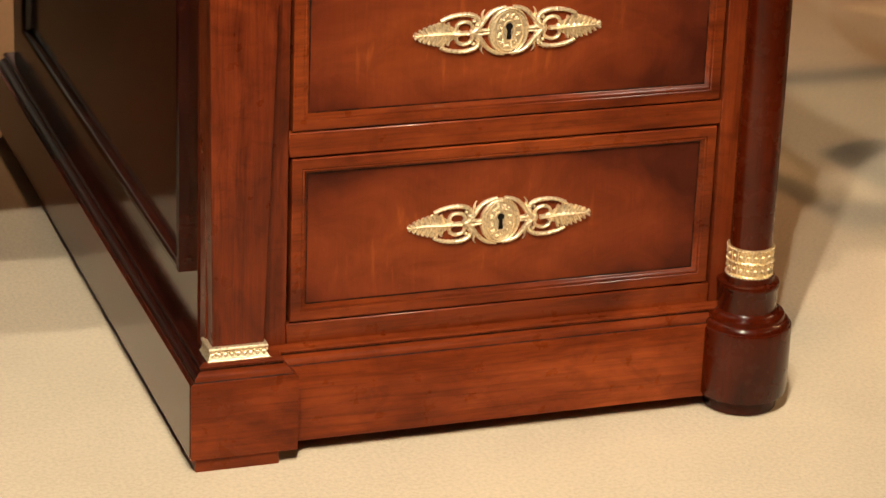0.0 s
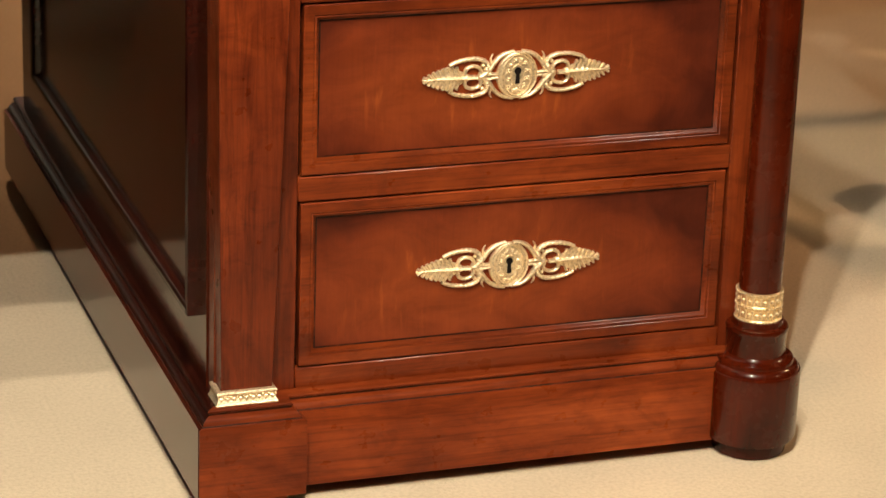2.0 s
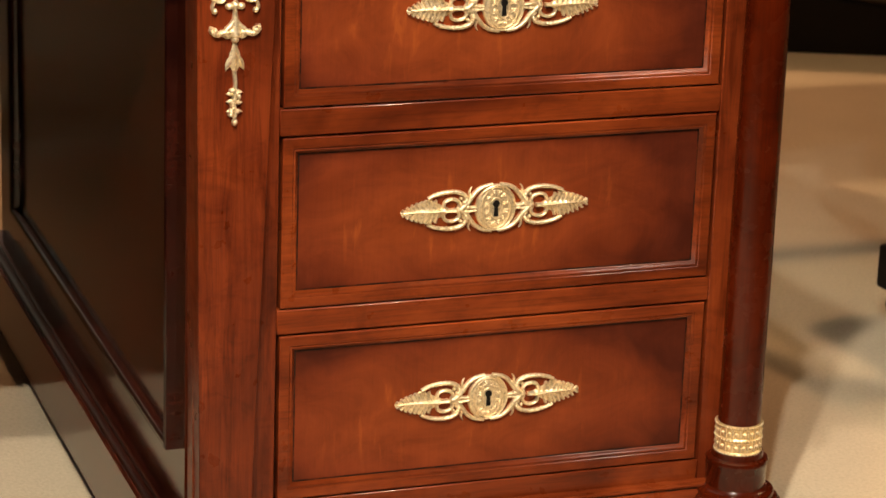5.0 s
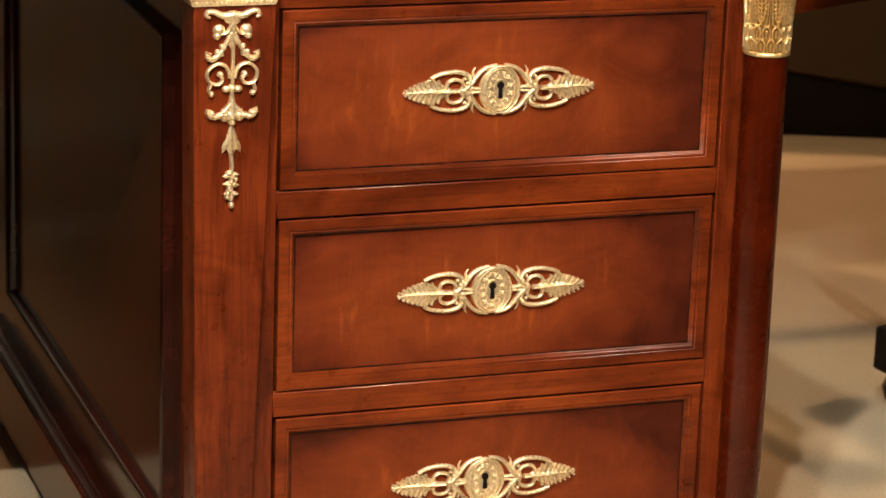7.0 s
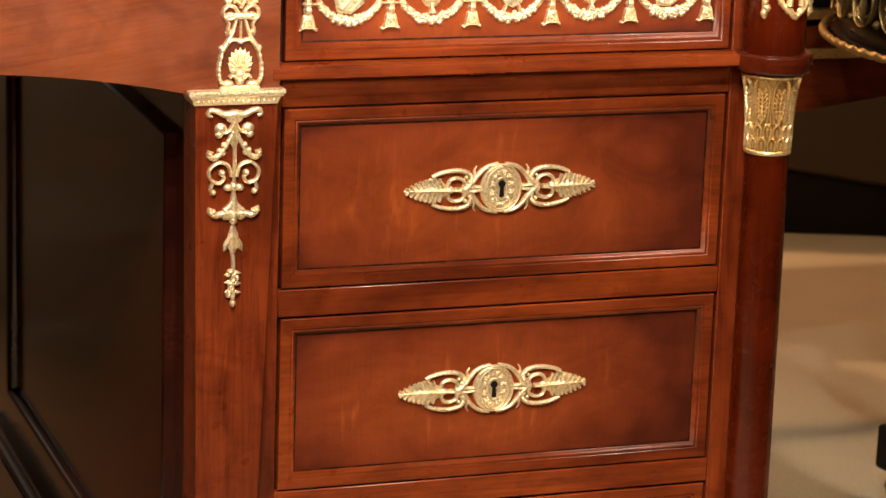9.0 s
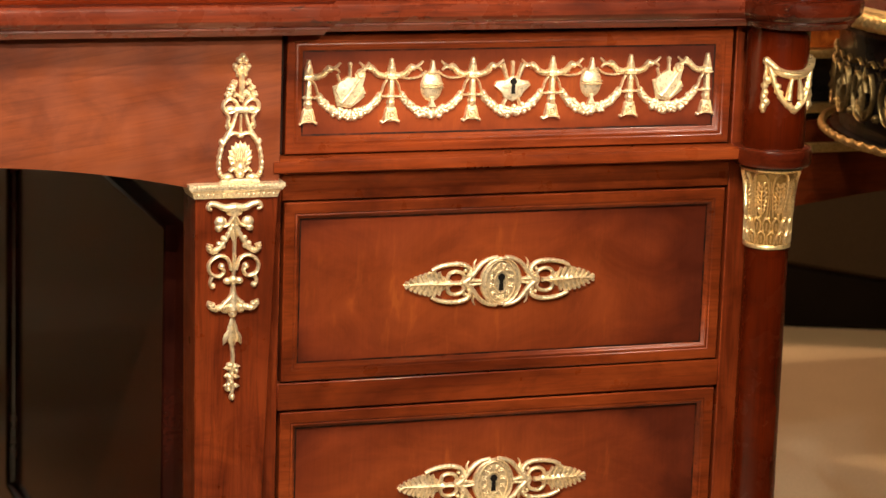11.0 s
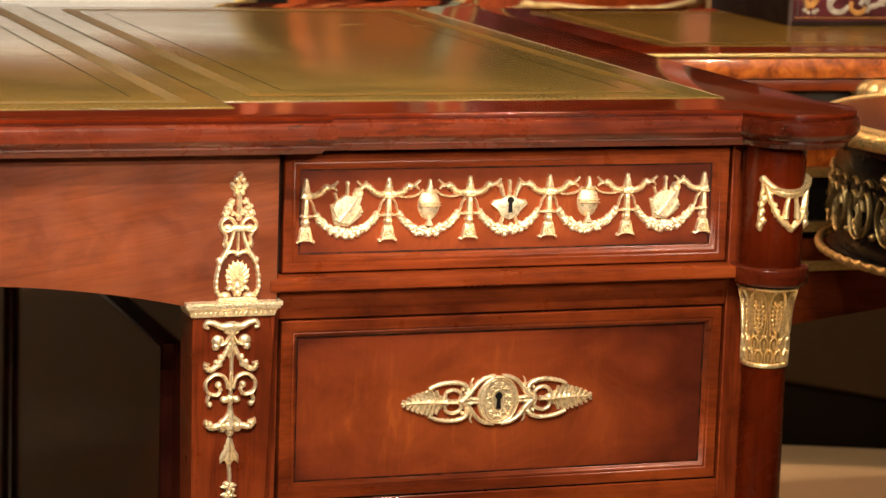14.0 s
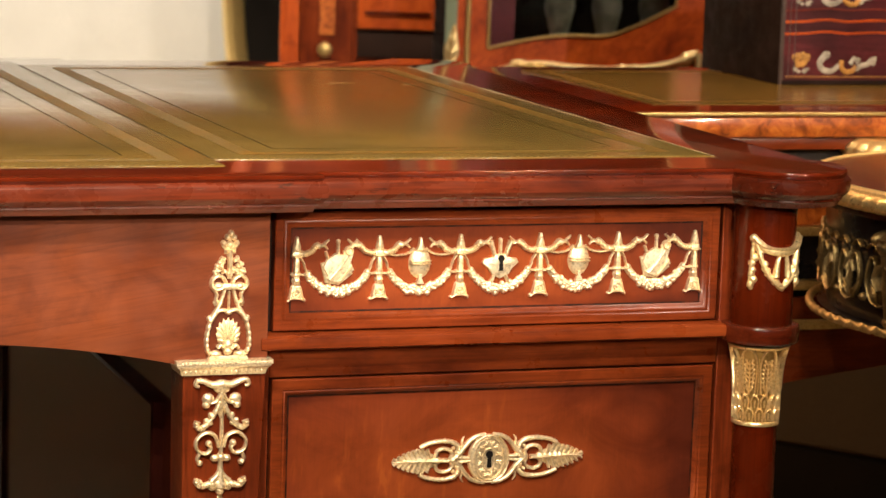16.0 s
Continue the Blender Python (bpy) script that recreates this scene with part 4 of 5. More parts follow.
        rel.leaf(s * 0.0085, 0.6735, s * 0.0112, 0.6680, 0.0062, 0.0034, lobes=2, belly=0.6)
    # shell
    rel.plate(oval(0.0076, 0.0098, 20, 0, 0.6470), 0.0014, 0.0006)
    for k in range(11):
        a = radians(90 + (k - 5) * 23)
        rel.leaf(0, 0.6395, 0.0100 * math.cos(a), 0.6472 + 0.0120 * math.sin(a), 0.0052, 0.0038, lobes=1, belly=0.82, depth=0.0)
    rel.dome(0, 0.6380, 0.0042, 0.0040, 0.0056)
    rel.dome(0, 0.6325, 0.0034, 0.0034, 0.0052)
    rel.dome(0, 0.6635, 0.0030, 0.0022, 0.0046)
    rel.plate([(-0.0168, 0.6262), (0.0168, 0.6262), (0.0150, 0.6292), (-0.0150, 0.6292)], 0.0030, 0.0004)
    rel.plate([(-0.0058, 0.6815), (0.0058, 0.6815), (0.0058, 0.6862), (-0.0058, 0.6862)], 0.0038, 0.0008)
    rel.rope([(0, 0.6640), (0, 0.6800)], 0.0016, 0.0030)
    # wreath of blossoms, stem and crowning flower
    rng = random.Random(12)
    for a, b, r in ((-0.0100, 0.6955, 0.0032), (-0.0082, 0.7005, 0.0034), (-0.0056, 0.7045, 0.0028), (0.0056, 0.7050, 0.0028), (0.0084, 0.7005, 0.0032), (0.0104, 0.6955, 0.0030), (0.0042, 0.6965, 0.0028), (-0.0045, 0.6955, 0.0022), (0.0002, 0.6940, 0.0028), (0.0068, 0.6940, 0.0022)):
        rel.dome(a, b, r * 0.62, h=0.0052)
        for j in range(5):
            t = radians(72 * j + rng.uniform(0, 60))
            rel.dome(a + r * 0.62 * math.cos(t), b + r * 0.62 * math.sin(t), r * 0.5, h=0.0040, seg=7)
    rel.rope([(0, 0.6900), (0.0004, 0.7000), (0, 0.7130)], 0.0030, 0.0036, taper=(0.9, 1.3))
    for a, b in ((-0.0062, 0.7185), (0.0062, 0.7185), (-0.0040, 0.7110), (0.0045, 0.7115), (0, 0.7200)):
        rel.leaf(0, 0.7095, a * 1.1, b + 0.0016, 0.0056, 0.0040, lobes=2, belly=0.7)
    for a, b, r in ((-0.0052, 0.7180, 0.0022), (0.0054, 0.7178, 0.0022), (0, 0.7165, 0.0030), (-0.0022, 0.7225, 0.0024), (0.0030, 0.7222, 0.0024), (0.0008, 0.7256, 0.0024)):
        rel.dome(a, b, r, h=0.0050)
    rel.done("spray_mount", GILT, parent, "gilt-bronze shell and flower spray mount")


def pilaster(parent_desk):
    bm = bmesh.new()
    lo = [(-0.0700, 0.020, 0.094), (-0.0262, 0.020, 0.094), (-0.0262, -0.018, 0.094), (-0.0700, -0.018, 0.094)]
    hi = [(-0.0762, 0.020, 0.620), (-0.0088, 0.020, 0.620), (-0.0088, -0.018, 0.620), (-0.0762, -0.018, 0.620)]
    loft(bm, [lo, hi], True, (True, True))
    bmesh.ops.bevel(bm, geom=list(bm.edges), offset=0.0008, segments=1, affect="EDGES")
    bmesh.ops.recalc_face_normals(bm, faces=bm.faces)
    pil = part("pilaster", bm, MAHOGANY_UP, parent_desk, "tapered mahogany pilaster with gilt mounts", smooth=30)
    # cap: a gilt moulding in three steps with beads and tongues
    bm = bmesh.new()
    plan = [(-0.0755, 0.010), (-0.0755, -0.0180), (-0.0125, -0.0180), (-0.0125, 0.010)]
    run_moulding(bm, [(p[0], p[1]) for p in reversed(plan)][::-1], [(0.0, 0.6138), (0.0022, 0.6138), (0.0028, 0.6155), (0.0040, 0.6190), (0.0062, 0.6208), (0.0062, 0.6222), (0.0074, 0.6226), (0.0074, 0.6258), (0.0, 0.6262)])
    for k in range(26):
        u = -0.0795 + 0.071 * (k + 0.5) / 26
        bmesh.ops.create_icosphere(bm, subdivisions=1, radius=0.0011, matrix=Matrix.Translation((u, -0.0255, 0.6242)))
    for k in range(16):
        u = -0.0765 + 0.065 * (k + 0.5) / 16
        bmesh.ops.create_icosphere(bm, subdivisions=1, radius=0.0019, matrix=Matrix.Translation((u, -0.0205, 0.6172)) @ Matrix.Diagonal((0.8, 0.8, 1.25, 1)))
    part("cap_mount", bm, GILT, pil, "gilt-bronze moulded cap", smooth=35)
    # base: a small cast gilt block
    bm = bmesh.new()
    run_moulding(bm, [(-0.0705, 0.005), (-0.0705, -0.0183), (-0.0270, -0.0183), (-0.0270, 0.005)], [(0.0, 0.0943), (0.0048, 0.0943), (0.0053, 0.0956), (0.0040, 0.0970), (0.0026, 0.1015), (0.0038, 0.1040), (0.0043, 0.1054), (0.0035, 0.1068), (0.0, 0.1072)])
    for k in range(9):
        u = -0.0735 + 0.0495 * (k + 0.5) / 9
        bmesh.ops.create_icosphere(bm, subdivisions=1, radius=0.0026, matrix=Matrix.Translation((u, -0.0204, 0.0996)) @ Matrix.Diagonal((0.8, 0.9, 1.2, 1)))
        bmesh.ops.create_icosphere(bm, subdivisions=1, radius=0.0014, matrix=Matrix.Translation((u + 0.0027, -0.0212, 0.1022)))
        bmesh.ops.create_icosphere(bm, subdivisions=1, radius=0.0013, matrix=Matrix.Translation((u + 0.0027, -0.0215, 0.0972)))
    part("base_mount", bm, GILT, pil, "gilt-bronze cast base block", smooth=35)
    pilaster_ornament(pil)
    return pil


def column(parent_desk):
    shaft = part("column", lathe(bmesh.new(), [(0.0188, 0.150), (0.0190, 0.30), (0.0189, 0.45), (0.0186, 0.5575)], AX, AY), MAHOGANY_TURNED, parent_desk, "turned mahogany corner column with gilt mounts")
    bm = lathe(bmesh.new(), [(0.0264, 0.0940), (0.0266, 0.1135), (0.0276, 0.1150), (0.0280, 0.1178), (0.0270, 0.1200), (0.0232, 0.1215), (0.0226, 0.1262), (0.018, 0.127)], AX, AY)
    part("column_base", bm, MAHOGANY_TURNED, shaft)
    # gilt ring with two rows of studs between beaded rims
    bm = lathe(bmesh.new(), [(0.0180, 0.1255), (0.0204, 0.1258), (0.0208, 0.1276), (0.0194, 0.1288), (0.0195, 0.1376), (0.0204, 0.1386), (0.0204, 0.1406), (0.0195, 0.1416), (0.0197, 0.1500), (0.0207, 0.1507), (0.0207, 0.1528), (0.0180, 0.1536)], AX, AY, 48)
    part("ring_mount", bm, GILT_DEEP, shaft, "studded gilt-bronze base ring", smooth=35)
    bm = bmesh.new()
    for k in range(18):
        for z in (0.1332, 0.1458):
            a = 2 * math.pi * k / 18
            bmesh.ops.create_icosphere(bm, subdivisions=1, radius=0.0020, matrix=Matrix.Translation((AX + 0.0196 * math.cos(a), AY + 0.0196 * math.sin(a), z)))
            b = a + math.pi / 18
            bmesh.ops.create_cube(bm, size=0.0018, matrix=Matrix.Translation((AX + 0.0195 * math.cos(b), AY + 0.0195 * math.sin(b), z)) @ Matrix.Rotation(b, 4, "Z") @ Matrix.Diagonal((0.9, 0.9, 4.6, 1)))
    for k in range(40):
        for z in (0.1267, 0.1396, 0.1518):
            a = 2 * math.pi * k / 40
            bmesh.ops.create_icosphere(bm, subdivisions=1, radius=0.0011, matrix=Matrix.Translation((AX + 0.0206 * math.cos(a), AY + 0.0206 * math.sin(a), z)))
    tagged(part("studs", bm, GILT, shaft, smooth=35), kind="stuff")
    # capital: satin bell, its colour darkened for shade between leaves, rolled rims, two rows of tongues, tall pointed
    # leaves with feathered ones between
    bell = [(0.0170, 0.5590), (0.0178, 0.5604), (0.0179, 0.5850), (0.0187, 0.6000), (0.0201, 0.6120), (0.0221, 0.6195), (0.0236, 0.6240), (0.0200, 0.6246)]
    part("capital_bell", lathe(bmesh.new(), bell, AX, AY, 64), GILT_SHADED_GROUND, shaft, "satin ground of the capital, darkened for shade between the leaves")
    bm = lathe(bmesh.new(), [(0.0180, 0.5568), (0.0197, 0.5570), (0.0202, 0.5580), (0.0200, 0.5594), (0.0186, 0.5604), (0.0176, 0.5606)], AX, AY, 64)
    lathe(bm, [(0.0228, 0.6216), (0.0250, 0.6226), (0.0262, 0.6236), (0.0264, 0.6246), (0.0254, 0.6253), (0.0200, 0.6254)], AX, AY, 64)
    heights, radii = [z for r, z in bell[1:7]], [r for r, z in bell[1:7]]
    rel = Relief((0, 0, 0), wrap=(AX, AY, lambda v: float(np.interp(v, heights, radii)), radians(22.5)))
    rel.bm.free()
    rel.bm = bm
    ring = 2 * math.pi * 0.0180
    for row, z in ((0, 0.5612), (0.5, 0.5722)):
        for k in range(14):
            u = ring * (k + row) / 14
            rel.rope([(u - 0.0027, z), (u - 0.0030, z + 0.0070), (u, z + 0.0108), (u + 0.0030, z + 0.0070), (u + 0.0027, z)], 0.0012, 0.0025, n=4)
            rel.rope([(u, z + 0.0008), (u, z + 0.0068)], 0.0016, 0.0017, taper=(0.7, 1.1))
            for s in (-1, 1):
                rel.dome(u + s * 0.0012, z + 0.0110, 0.0013, h=0.0030, seg=7)
    for k in range(8):
        u = ring * k / 8
        # tall tapering flute with rolled edges
        rel.rope([(u, 0.5840), (u, 0.6150)], 0.0009, 0.0018, taper=(1.2, 0.4))
        for s in (-1, 1):
            rel.rope([(u + s * 0.0026, 0.5845), (u + s * 0.0017, 0.5960), (u + s * 0.0013, 0.6080), (u + s * 0.0026, 0.6180), (u + s * 0.0050, 0.6222)], 0.0014, 0.0028, n=5)
        # feathered leaf: midrib and beaded fronds on either side
        v = u + ring / 16
        rel.rope([(v, 0.5840), (v, 0.6000), (v, 0.6130)], 0.0011, 0.0026, taper=(1.2, 0.6))
        for j in range(7):
            z, w = 0.5860 + 0.0038 * j, 0.0024 + 0.0012 * math.sin(math.pi * j / 6)
            for s in (-1, 1):
                rel.rope([(v, z), (v + s * w * 0.6, z + 0.0016), (v + s * w, z + 0.0040)], 0.0014, 0.0025, n=3, taper=(0.7, 1.1), seg=5)
                rel.dome(v + s * w, z + 0.0044, 0.0012, h=0.0029, seg=6)
    rel.done("capital", GILT_DEEP, shaft, "gilt-bronze palm-leaf capital")
    bm = lathe(bmesh.new(), [(0.020, 0.6272), (0.0316, 0.6274), (0.0327, 0.6284), (0.0330, 0.6300), (0.0330, 0.6406), (0.0326, 0.6418), (0.0316, 0.6425), (0.0255, 0.6430)], AX, AY, 64)
    part("collar", bm, COLLAR_WOOD, shaft)
    bm = lathe(bmesh.new(), [(0.0235, 0.6240), (0.0235, 0.6290)], AX, AY, 40)
    part("neck", bm, MAHOGANY_DARK, shaft)
    bm = lathe(bmesh.new(), [(0.0264, 0.6420), (0.0263, 0.7445)], AX, AY, 56)
    part("upper_drum", bm, MAHOGANY_TURNED, shaft)
    # gilt drapery swag on the drum
    rel = Relief((0, 0, 0), wrap=(AX, AY, 0.0265, radians(-79)), fat=1.2)
    for s in (-1.25, 1.25):
        rel.rope([(s * 0.0200, 0.7160), (s * 0.0130, 0.7090), (s * 0.0060, 0.7060), (0, 0.7050)], 0.0058, 0.0030)
        rel.rope([(s * 0.0200, 0.7170), (s * 0.0140, 0.7105), (s * 0.0060, 0.7085), (0, 0.7080)], 0.0020, 0.0044)
        rel.dome(s * 0.0205, 0.7165, 0.0034, h=0.0046)
        rel.rope([(s * 0.0205, 0.7140), (s * 0.0210, 0.6950), (s * 0.0215, 0.6760)], 0.0038, 0.0030, twist=0.2, taper=(0.6, 1.2))
        rel.beads([(s * 0.0206, 0.7020), (s * 0.0214, 0.6760)], 0.0030, n=7, rng=random.Random(2))
        rel.rope([(s * 0.0180, 0.7120), (s * 0.0140, 0.6970), (s * 0.0080, 0.6840), (0, 0.6760)], 0.0038, 0.0030)
        rel.beads([(s * 0.0175, 0.7100), (s * 0.0130, 0.6950), (s * 0.0070, 0.6830), (0, 0.6760)], 0.0024, n=5, rng=random.Random(4))
        rel.rope([(s * 0.0020, 0.7060), (s * 0.0040, 0.6960), (s * 0.0050, 0.6850)], 0.0044, 0.0028, taper=(0.5, 1.2))
    rel.done("drapery_mount", GILT_DEEP, shaft, "gilt-bronze drapery swag mount")
    return shaft


def side_panel(x, parent_desk):
    """The kneehole side: a bolection moulding round a polished panel."""
    y0, y1, z0, z1 = 0.052, 0.748, 0.148, 0.578
    bm = bmesh.new()
    rows = [(0.0, 0.0), (0.0, 0.0085), (0.0022, 0.0100), (0.0055, 0.0092), (0.0080, 0.0060), (0.0100, 0.0020), (0.0105, -0.004)]
    rings = [[(x - d, y0 + i, z0 + i), (x - d, y1 - i, z0 + i), (x - d, y1 - i, z1 - i), (x - d, y0 + i, z1 - i)] for i, d in rows]
    loft(bm, rings)
    bmesh.ops.recalc_face_normals(bm, faces=bm.faces)
    # panel and moulding take the shade-darkened colours
    panel = part("side_panel", boxed(x - 0.0010, x + 0.002, y0 + 0.008, y1 - 0.008, z0 + 0.008, z1 - 0.008), PANEL_SHADED, parent_desk, "glossy mahogany kneehole panel, darkened in colour for its shaded side")
    part("panel_moulding", bm, MOULDING_SHADED, panel, smooth=50)


def pedestal():
    part("carcass", boxed(-0.0735, 0.440, 0.0205, 0.845, 0.090, 0.7450), PANEL_SHADED, desk)
    # dark sheet behind the drawer fronts, painted as the shade in their gaps
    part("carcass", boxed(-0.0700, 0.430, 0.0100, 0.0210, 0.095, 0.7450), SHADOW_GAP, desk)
    # stiles and rails of the front
    part("stile", boxed(-0.0720, -0.0012, 0.0, 0.018, 0.092, 0.6300, 0.0009, worn=True), MAHOGANY_UP, desk)
    part("stile", boxed(0.3890, 0.4300, 0.0, 0.018, 0.092, 0.7450, 0.0009, worn=True), MAHOGANY_UP, desk)
    for z0, z1 in ((0.0920, 0.1127), (0.2620, 0.2834), (0.4323, 0.4552), (0.6058, 0.6320)):
        part("rail", boxed(-0.0010, 0.3890, 0.0004, 0.018, z0, z1, 0.0009, worn=True), MAHOGANY, desk)
    part("rail", boxed(-0.0010, 0.3890, 0.0004, 0.018, 0.7406, 0.7450, 0.0005), MAHOGANY, desk)
    # the shelf moulding under the frieze drawer
    bm = run_moulding(bmesh.new(), [(-0.0105, 0.012), (-0.0105, -0.0165), (0.4050, -0.0165)], [(-0.004, 0.6310), (0.0010, 0.6312), (0.0028, 0.6325), (0.0032, 0.6380), (0.0028, 0.6408), (0.0005, 0.6418), (-0.004, 0.6420)])
    box(bm, -0.0080, 0.4200, -0.0125, 0.012, 0.6312, 0.6418)
    part("shelf_moulding", bm, MAHOGANY, desk, smooth=45)
    for z0, z1 in DRAWERS:
        front = drawer(0.0018, 0.3862, z0 + 0.0006, z1 - 0.0009, desk, "mahogany drawer front with sunk panel and gilt keyhole plate")
        escutcheon(0.1890, (z0 + z1) / 2 + (1.05 - z0) * 0.0020 - 0.0002, PANEL, front)
    front = drawer(0.0012, 0.3862, 0.6432, 0.7396, desk, "mahogany frieze drawer with gilt swag mount", flat=0.0064)
    swag_frieze(0.0200, 0.6664, PANEL, front)
    pilaster(desk)
    column(desk)
    side_panel(-0.0735, desk)
    # plinth with its forward block under the pilaster
    profile = [(-0.030, 0.0125), (0.0, 0.0125), (0.0, 0.0798), (-0.0006, 0.0812), (-0.0020, 0.0817), (-0.0033, 0.0811), (-0.0040, 0.0818), (-0.0044, 0.0834), (-0.0060, 0.0858), (-0.0086, 0.0880), (-0.0110, 0.0889),
               (-0.0114, 0.0900), (-0.0100, 0.0908), (-0.0097, 0.0922), (-0.0106, 0.0938), (-0.0126, 0.0945), (-0.0143, 0.0946), (-0.030, 0.0947)]
    quirks = [[(-0.0034, 0.0808), (-0.0030, 0.0816), (-0.0038, 0.0822), (-0.0046, 0.0816)], [(-0.0108, 0.0886), (-0.0106, 0.0896), (-0.0110, 0.0904), (-0.0120, 0.0895)]]
    path = [(-0.0930, 0.858), (-0.0930, -0.0355), (0.0000, -0.0355), (0.0000, -0.0200), (0.4000, -0.0200)]
    bm = run_moulding(bmesh.new(), path, profile)
    # side run split off to take the shade-darkened colour
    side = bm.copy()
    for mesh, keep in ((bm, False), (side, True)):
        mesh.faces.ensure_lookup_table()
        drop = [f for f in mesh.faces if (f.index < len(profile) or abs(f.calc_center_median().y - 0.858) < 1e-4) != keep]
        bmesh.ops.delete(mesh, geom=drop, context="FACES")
    base = part("plinth", bm, MAHOGANY, desk, "moulded mahogany plinth", smooth=30)
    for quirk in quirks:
        part("quirk_line", run_moulding(bmesh.new(), path, quirk), QUIRK_DARK, base, "dark strip in the quirk of the plinth")
    part("plinth_moulding", side, MOULDING_SHADED, base, "polished side of the plinth, darkened in colour for shade", smooth=30)
    part("plinth_side", boxed(-0.0936, -0.0900, -0.0330, 0.8560, 0.0135, 0.0815), MAHOGANY_SHADED, base)
    part("plinth_core", boxed(-0.070, 0.420, -0.002, 0.850, 0.020, 0.0944), MAHOGANY_DARK, base)
    for y0, y1 in ((-0.0335, 0.040), (0.780, 0.850)):
        part("foot", boxed(-0.0885, -0.0155, y0, y1, 0.0, 0.0126, 0.0012), MAHOGANY, base)
    bm = lathe(bmesh.new(), [(0.030, 0.0125), (0.0375, 0.0128), (0.0402, 0.0145), (0.0413, 0.0180), (0.0415, 0.0775), (0.0410, 0.0796), (0.0399, 0.0802), (0.0396, 0.0812), (0.0386, 0.0836), (0.0364, 0.0856), (0.0349, 0.0862), (0.0346, 0.0872), (0.0347, 0.0888), (0.0338, 0.0902), (0.0304, 0.0912), (0.0280, 0.0926), (0.0266, 0.0945)], AX, AY, 64)
    part("plinth_drum", bm, MAHOGANY_TURNED, base)
    bm = lathe(bmesh.new(), [(0.0290, 0.0), (0.0330, 0.0012), (0.0336, 0.0070), (0.0330, 0.0130)], AX, AY, 48)
    part("foot", bm, MAHOGANY_DARK, base)


desk_top()
apron(-0.0180, 0.0040)
apron(0.8850, 0.9060)
pedestal()
MIRROR_X = MID
pedestal()
MIRROR_X = None

# ---- furniture behind the desk ----
TABLE_TOP = wood("red_brown_veneered_top", (0.090, 0.022, 0.011), (0.055, 0.013, 0.007), (0.025, 0.006, 0.004), "X", rough=0.22, coat=0.0, spec=0.26, relief=0.03)
def second_desk():
    d = thing("bureau_desk", (1.35, 1.03, 0.0), "burl and mahogany desk with green leather top and brass trim", "desk")
    x0, x1, y0, y1, zt = 0.60, 2.10, 0.742, 1.300, 0.735
    top = part("top", boxed(x0, x1, y0 + 0.006, y1, zt - 0.012, zt, 0.003), TOP_WOOD, d)
    part("leather_panel", boxed(x0 + 0.085, x1 - 0.085, y0 + 0.085, y1 - 0.05, zt - 0.002, zt + 0.001), LEATHER, top, "olive leather inset")
    for inset, wide in ((0.096, 0.0016), (0.104, 0.010)):
        a, b, c, e, zz = x0 + inset, x1 - inset, y0 + inset, y1 - inset + 0.035, zt + 0.0013
        bm = bmesh.new()
        loft(bm, [[(a, c, zz), (b, c, zz), (b, e, zz), (a, e, zz)], [(a + wide, c + wide, zz), (b - wide, c + wide, zz), (b - wide, e - wide, zz), (a + wide, e - wide, zz)]])
        bmesh.ops.recalc_face_normals(bm, faces=bm.faces)
        part("gold_tooling", bm, TOOLED_GOLD, top, smooth=0)
    part("brass_edge", boxed(x0 - 0.002, x1 + 0.002, y0 - 0.003, y0 + 0.004, zt - 0.0030, zt + 0.0010, 0.001), GILT_DULL, top)
    part("burl_edge", boxed(x0 + 0.002, x1 - 0.002, y0 - 0.004, y0 + 0.030, zt - 0.029, zt - 0.0034, 0.009), BURL, d)
    part("moulding", boxed(x0 + 0.012, x1 - 0.012, y0 + 0.006, y1 - 0.01, zt - 0.043, zt - 0.0292, 0.004), MAHOGANY, d)
    part("carcass_top", boxed(x0 + 0.012, x1 - 0.012, y0 + 0.031, y1 - 0.01, zt - 0.0292, zt - 0.0122), MAHOGANY_TURNED, d)
    part("frieze", boxed(x0 + 0.03, x1 - 0.03, y0 + 0.030, y1 - 0.03, 0.515, zt - 0.043, 0.003), EBONY, d)
    part("drawer", boxed(x0 + 0.06, x1 - 0.06, y0 + 0.020, y0 + 0.04, 0.603, 0.668, 0.003), BURL, d)
    for z in (0.597, 0.534, 0.488):
        part("brass_rail", boxed(x0 + 0.025, x1 - 0.025, y0 + 0.012, y0 + 0.03, z - 0.005, z + 0.006, 0.003), GILT_DULL, d)
    # gilt rim of another, unbuilt piece, attached to this desk
    bm = gadroon(bmesh.new(), 0.951, 0.745, 0.048, 0.7065, 20)
    part("attached_gilt_rim", bm, GILDING, d, "gadrooned gilt rim of another piece, attached here")
    part("attached_rim_core", lathe(bmesh.new(), [(0.040, 0.680), (0.046, 0.684), (0.046, 0.700), (0.036, 0.7065), (0.002, 0.7075)], 0.951, 0.745, 32), GILT_DULL, d)
    bm = bmesh.new()
    n = 40
    rings = []
    for i in range(n + 1):
        x = x0 + 0.03 + (x1 - x0 - 0.06) * i / n
        t = abs(i / n - 0.5) * 2
        lo = 0.458 - 0.075 * t ** 2.0
        rings.append([(x, y0 + 0.02, lo), (x, y0 + 0.02, 0.52), (x, y0 + 0.045, 0.52), (x, y0 + 0.045, lo)])
    loft(bm, rings, True, (True, True))
    bmesh.ops.recalc_face_normals(bm, faces=bm.faces)
    part("apron", bm, MAHOGANY, d)
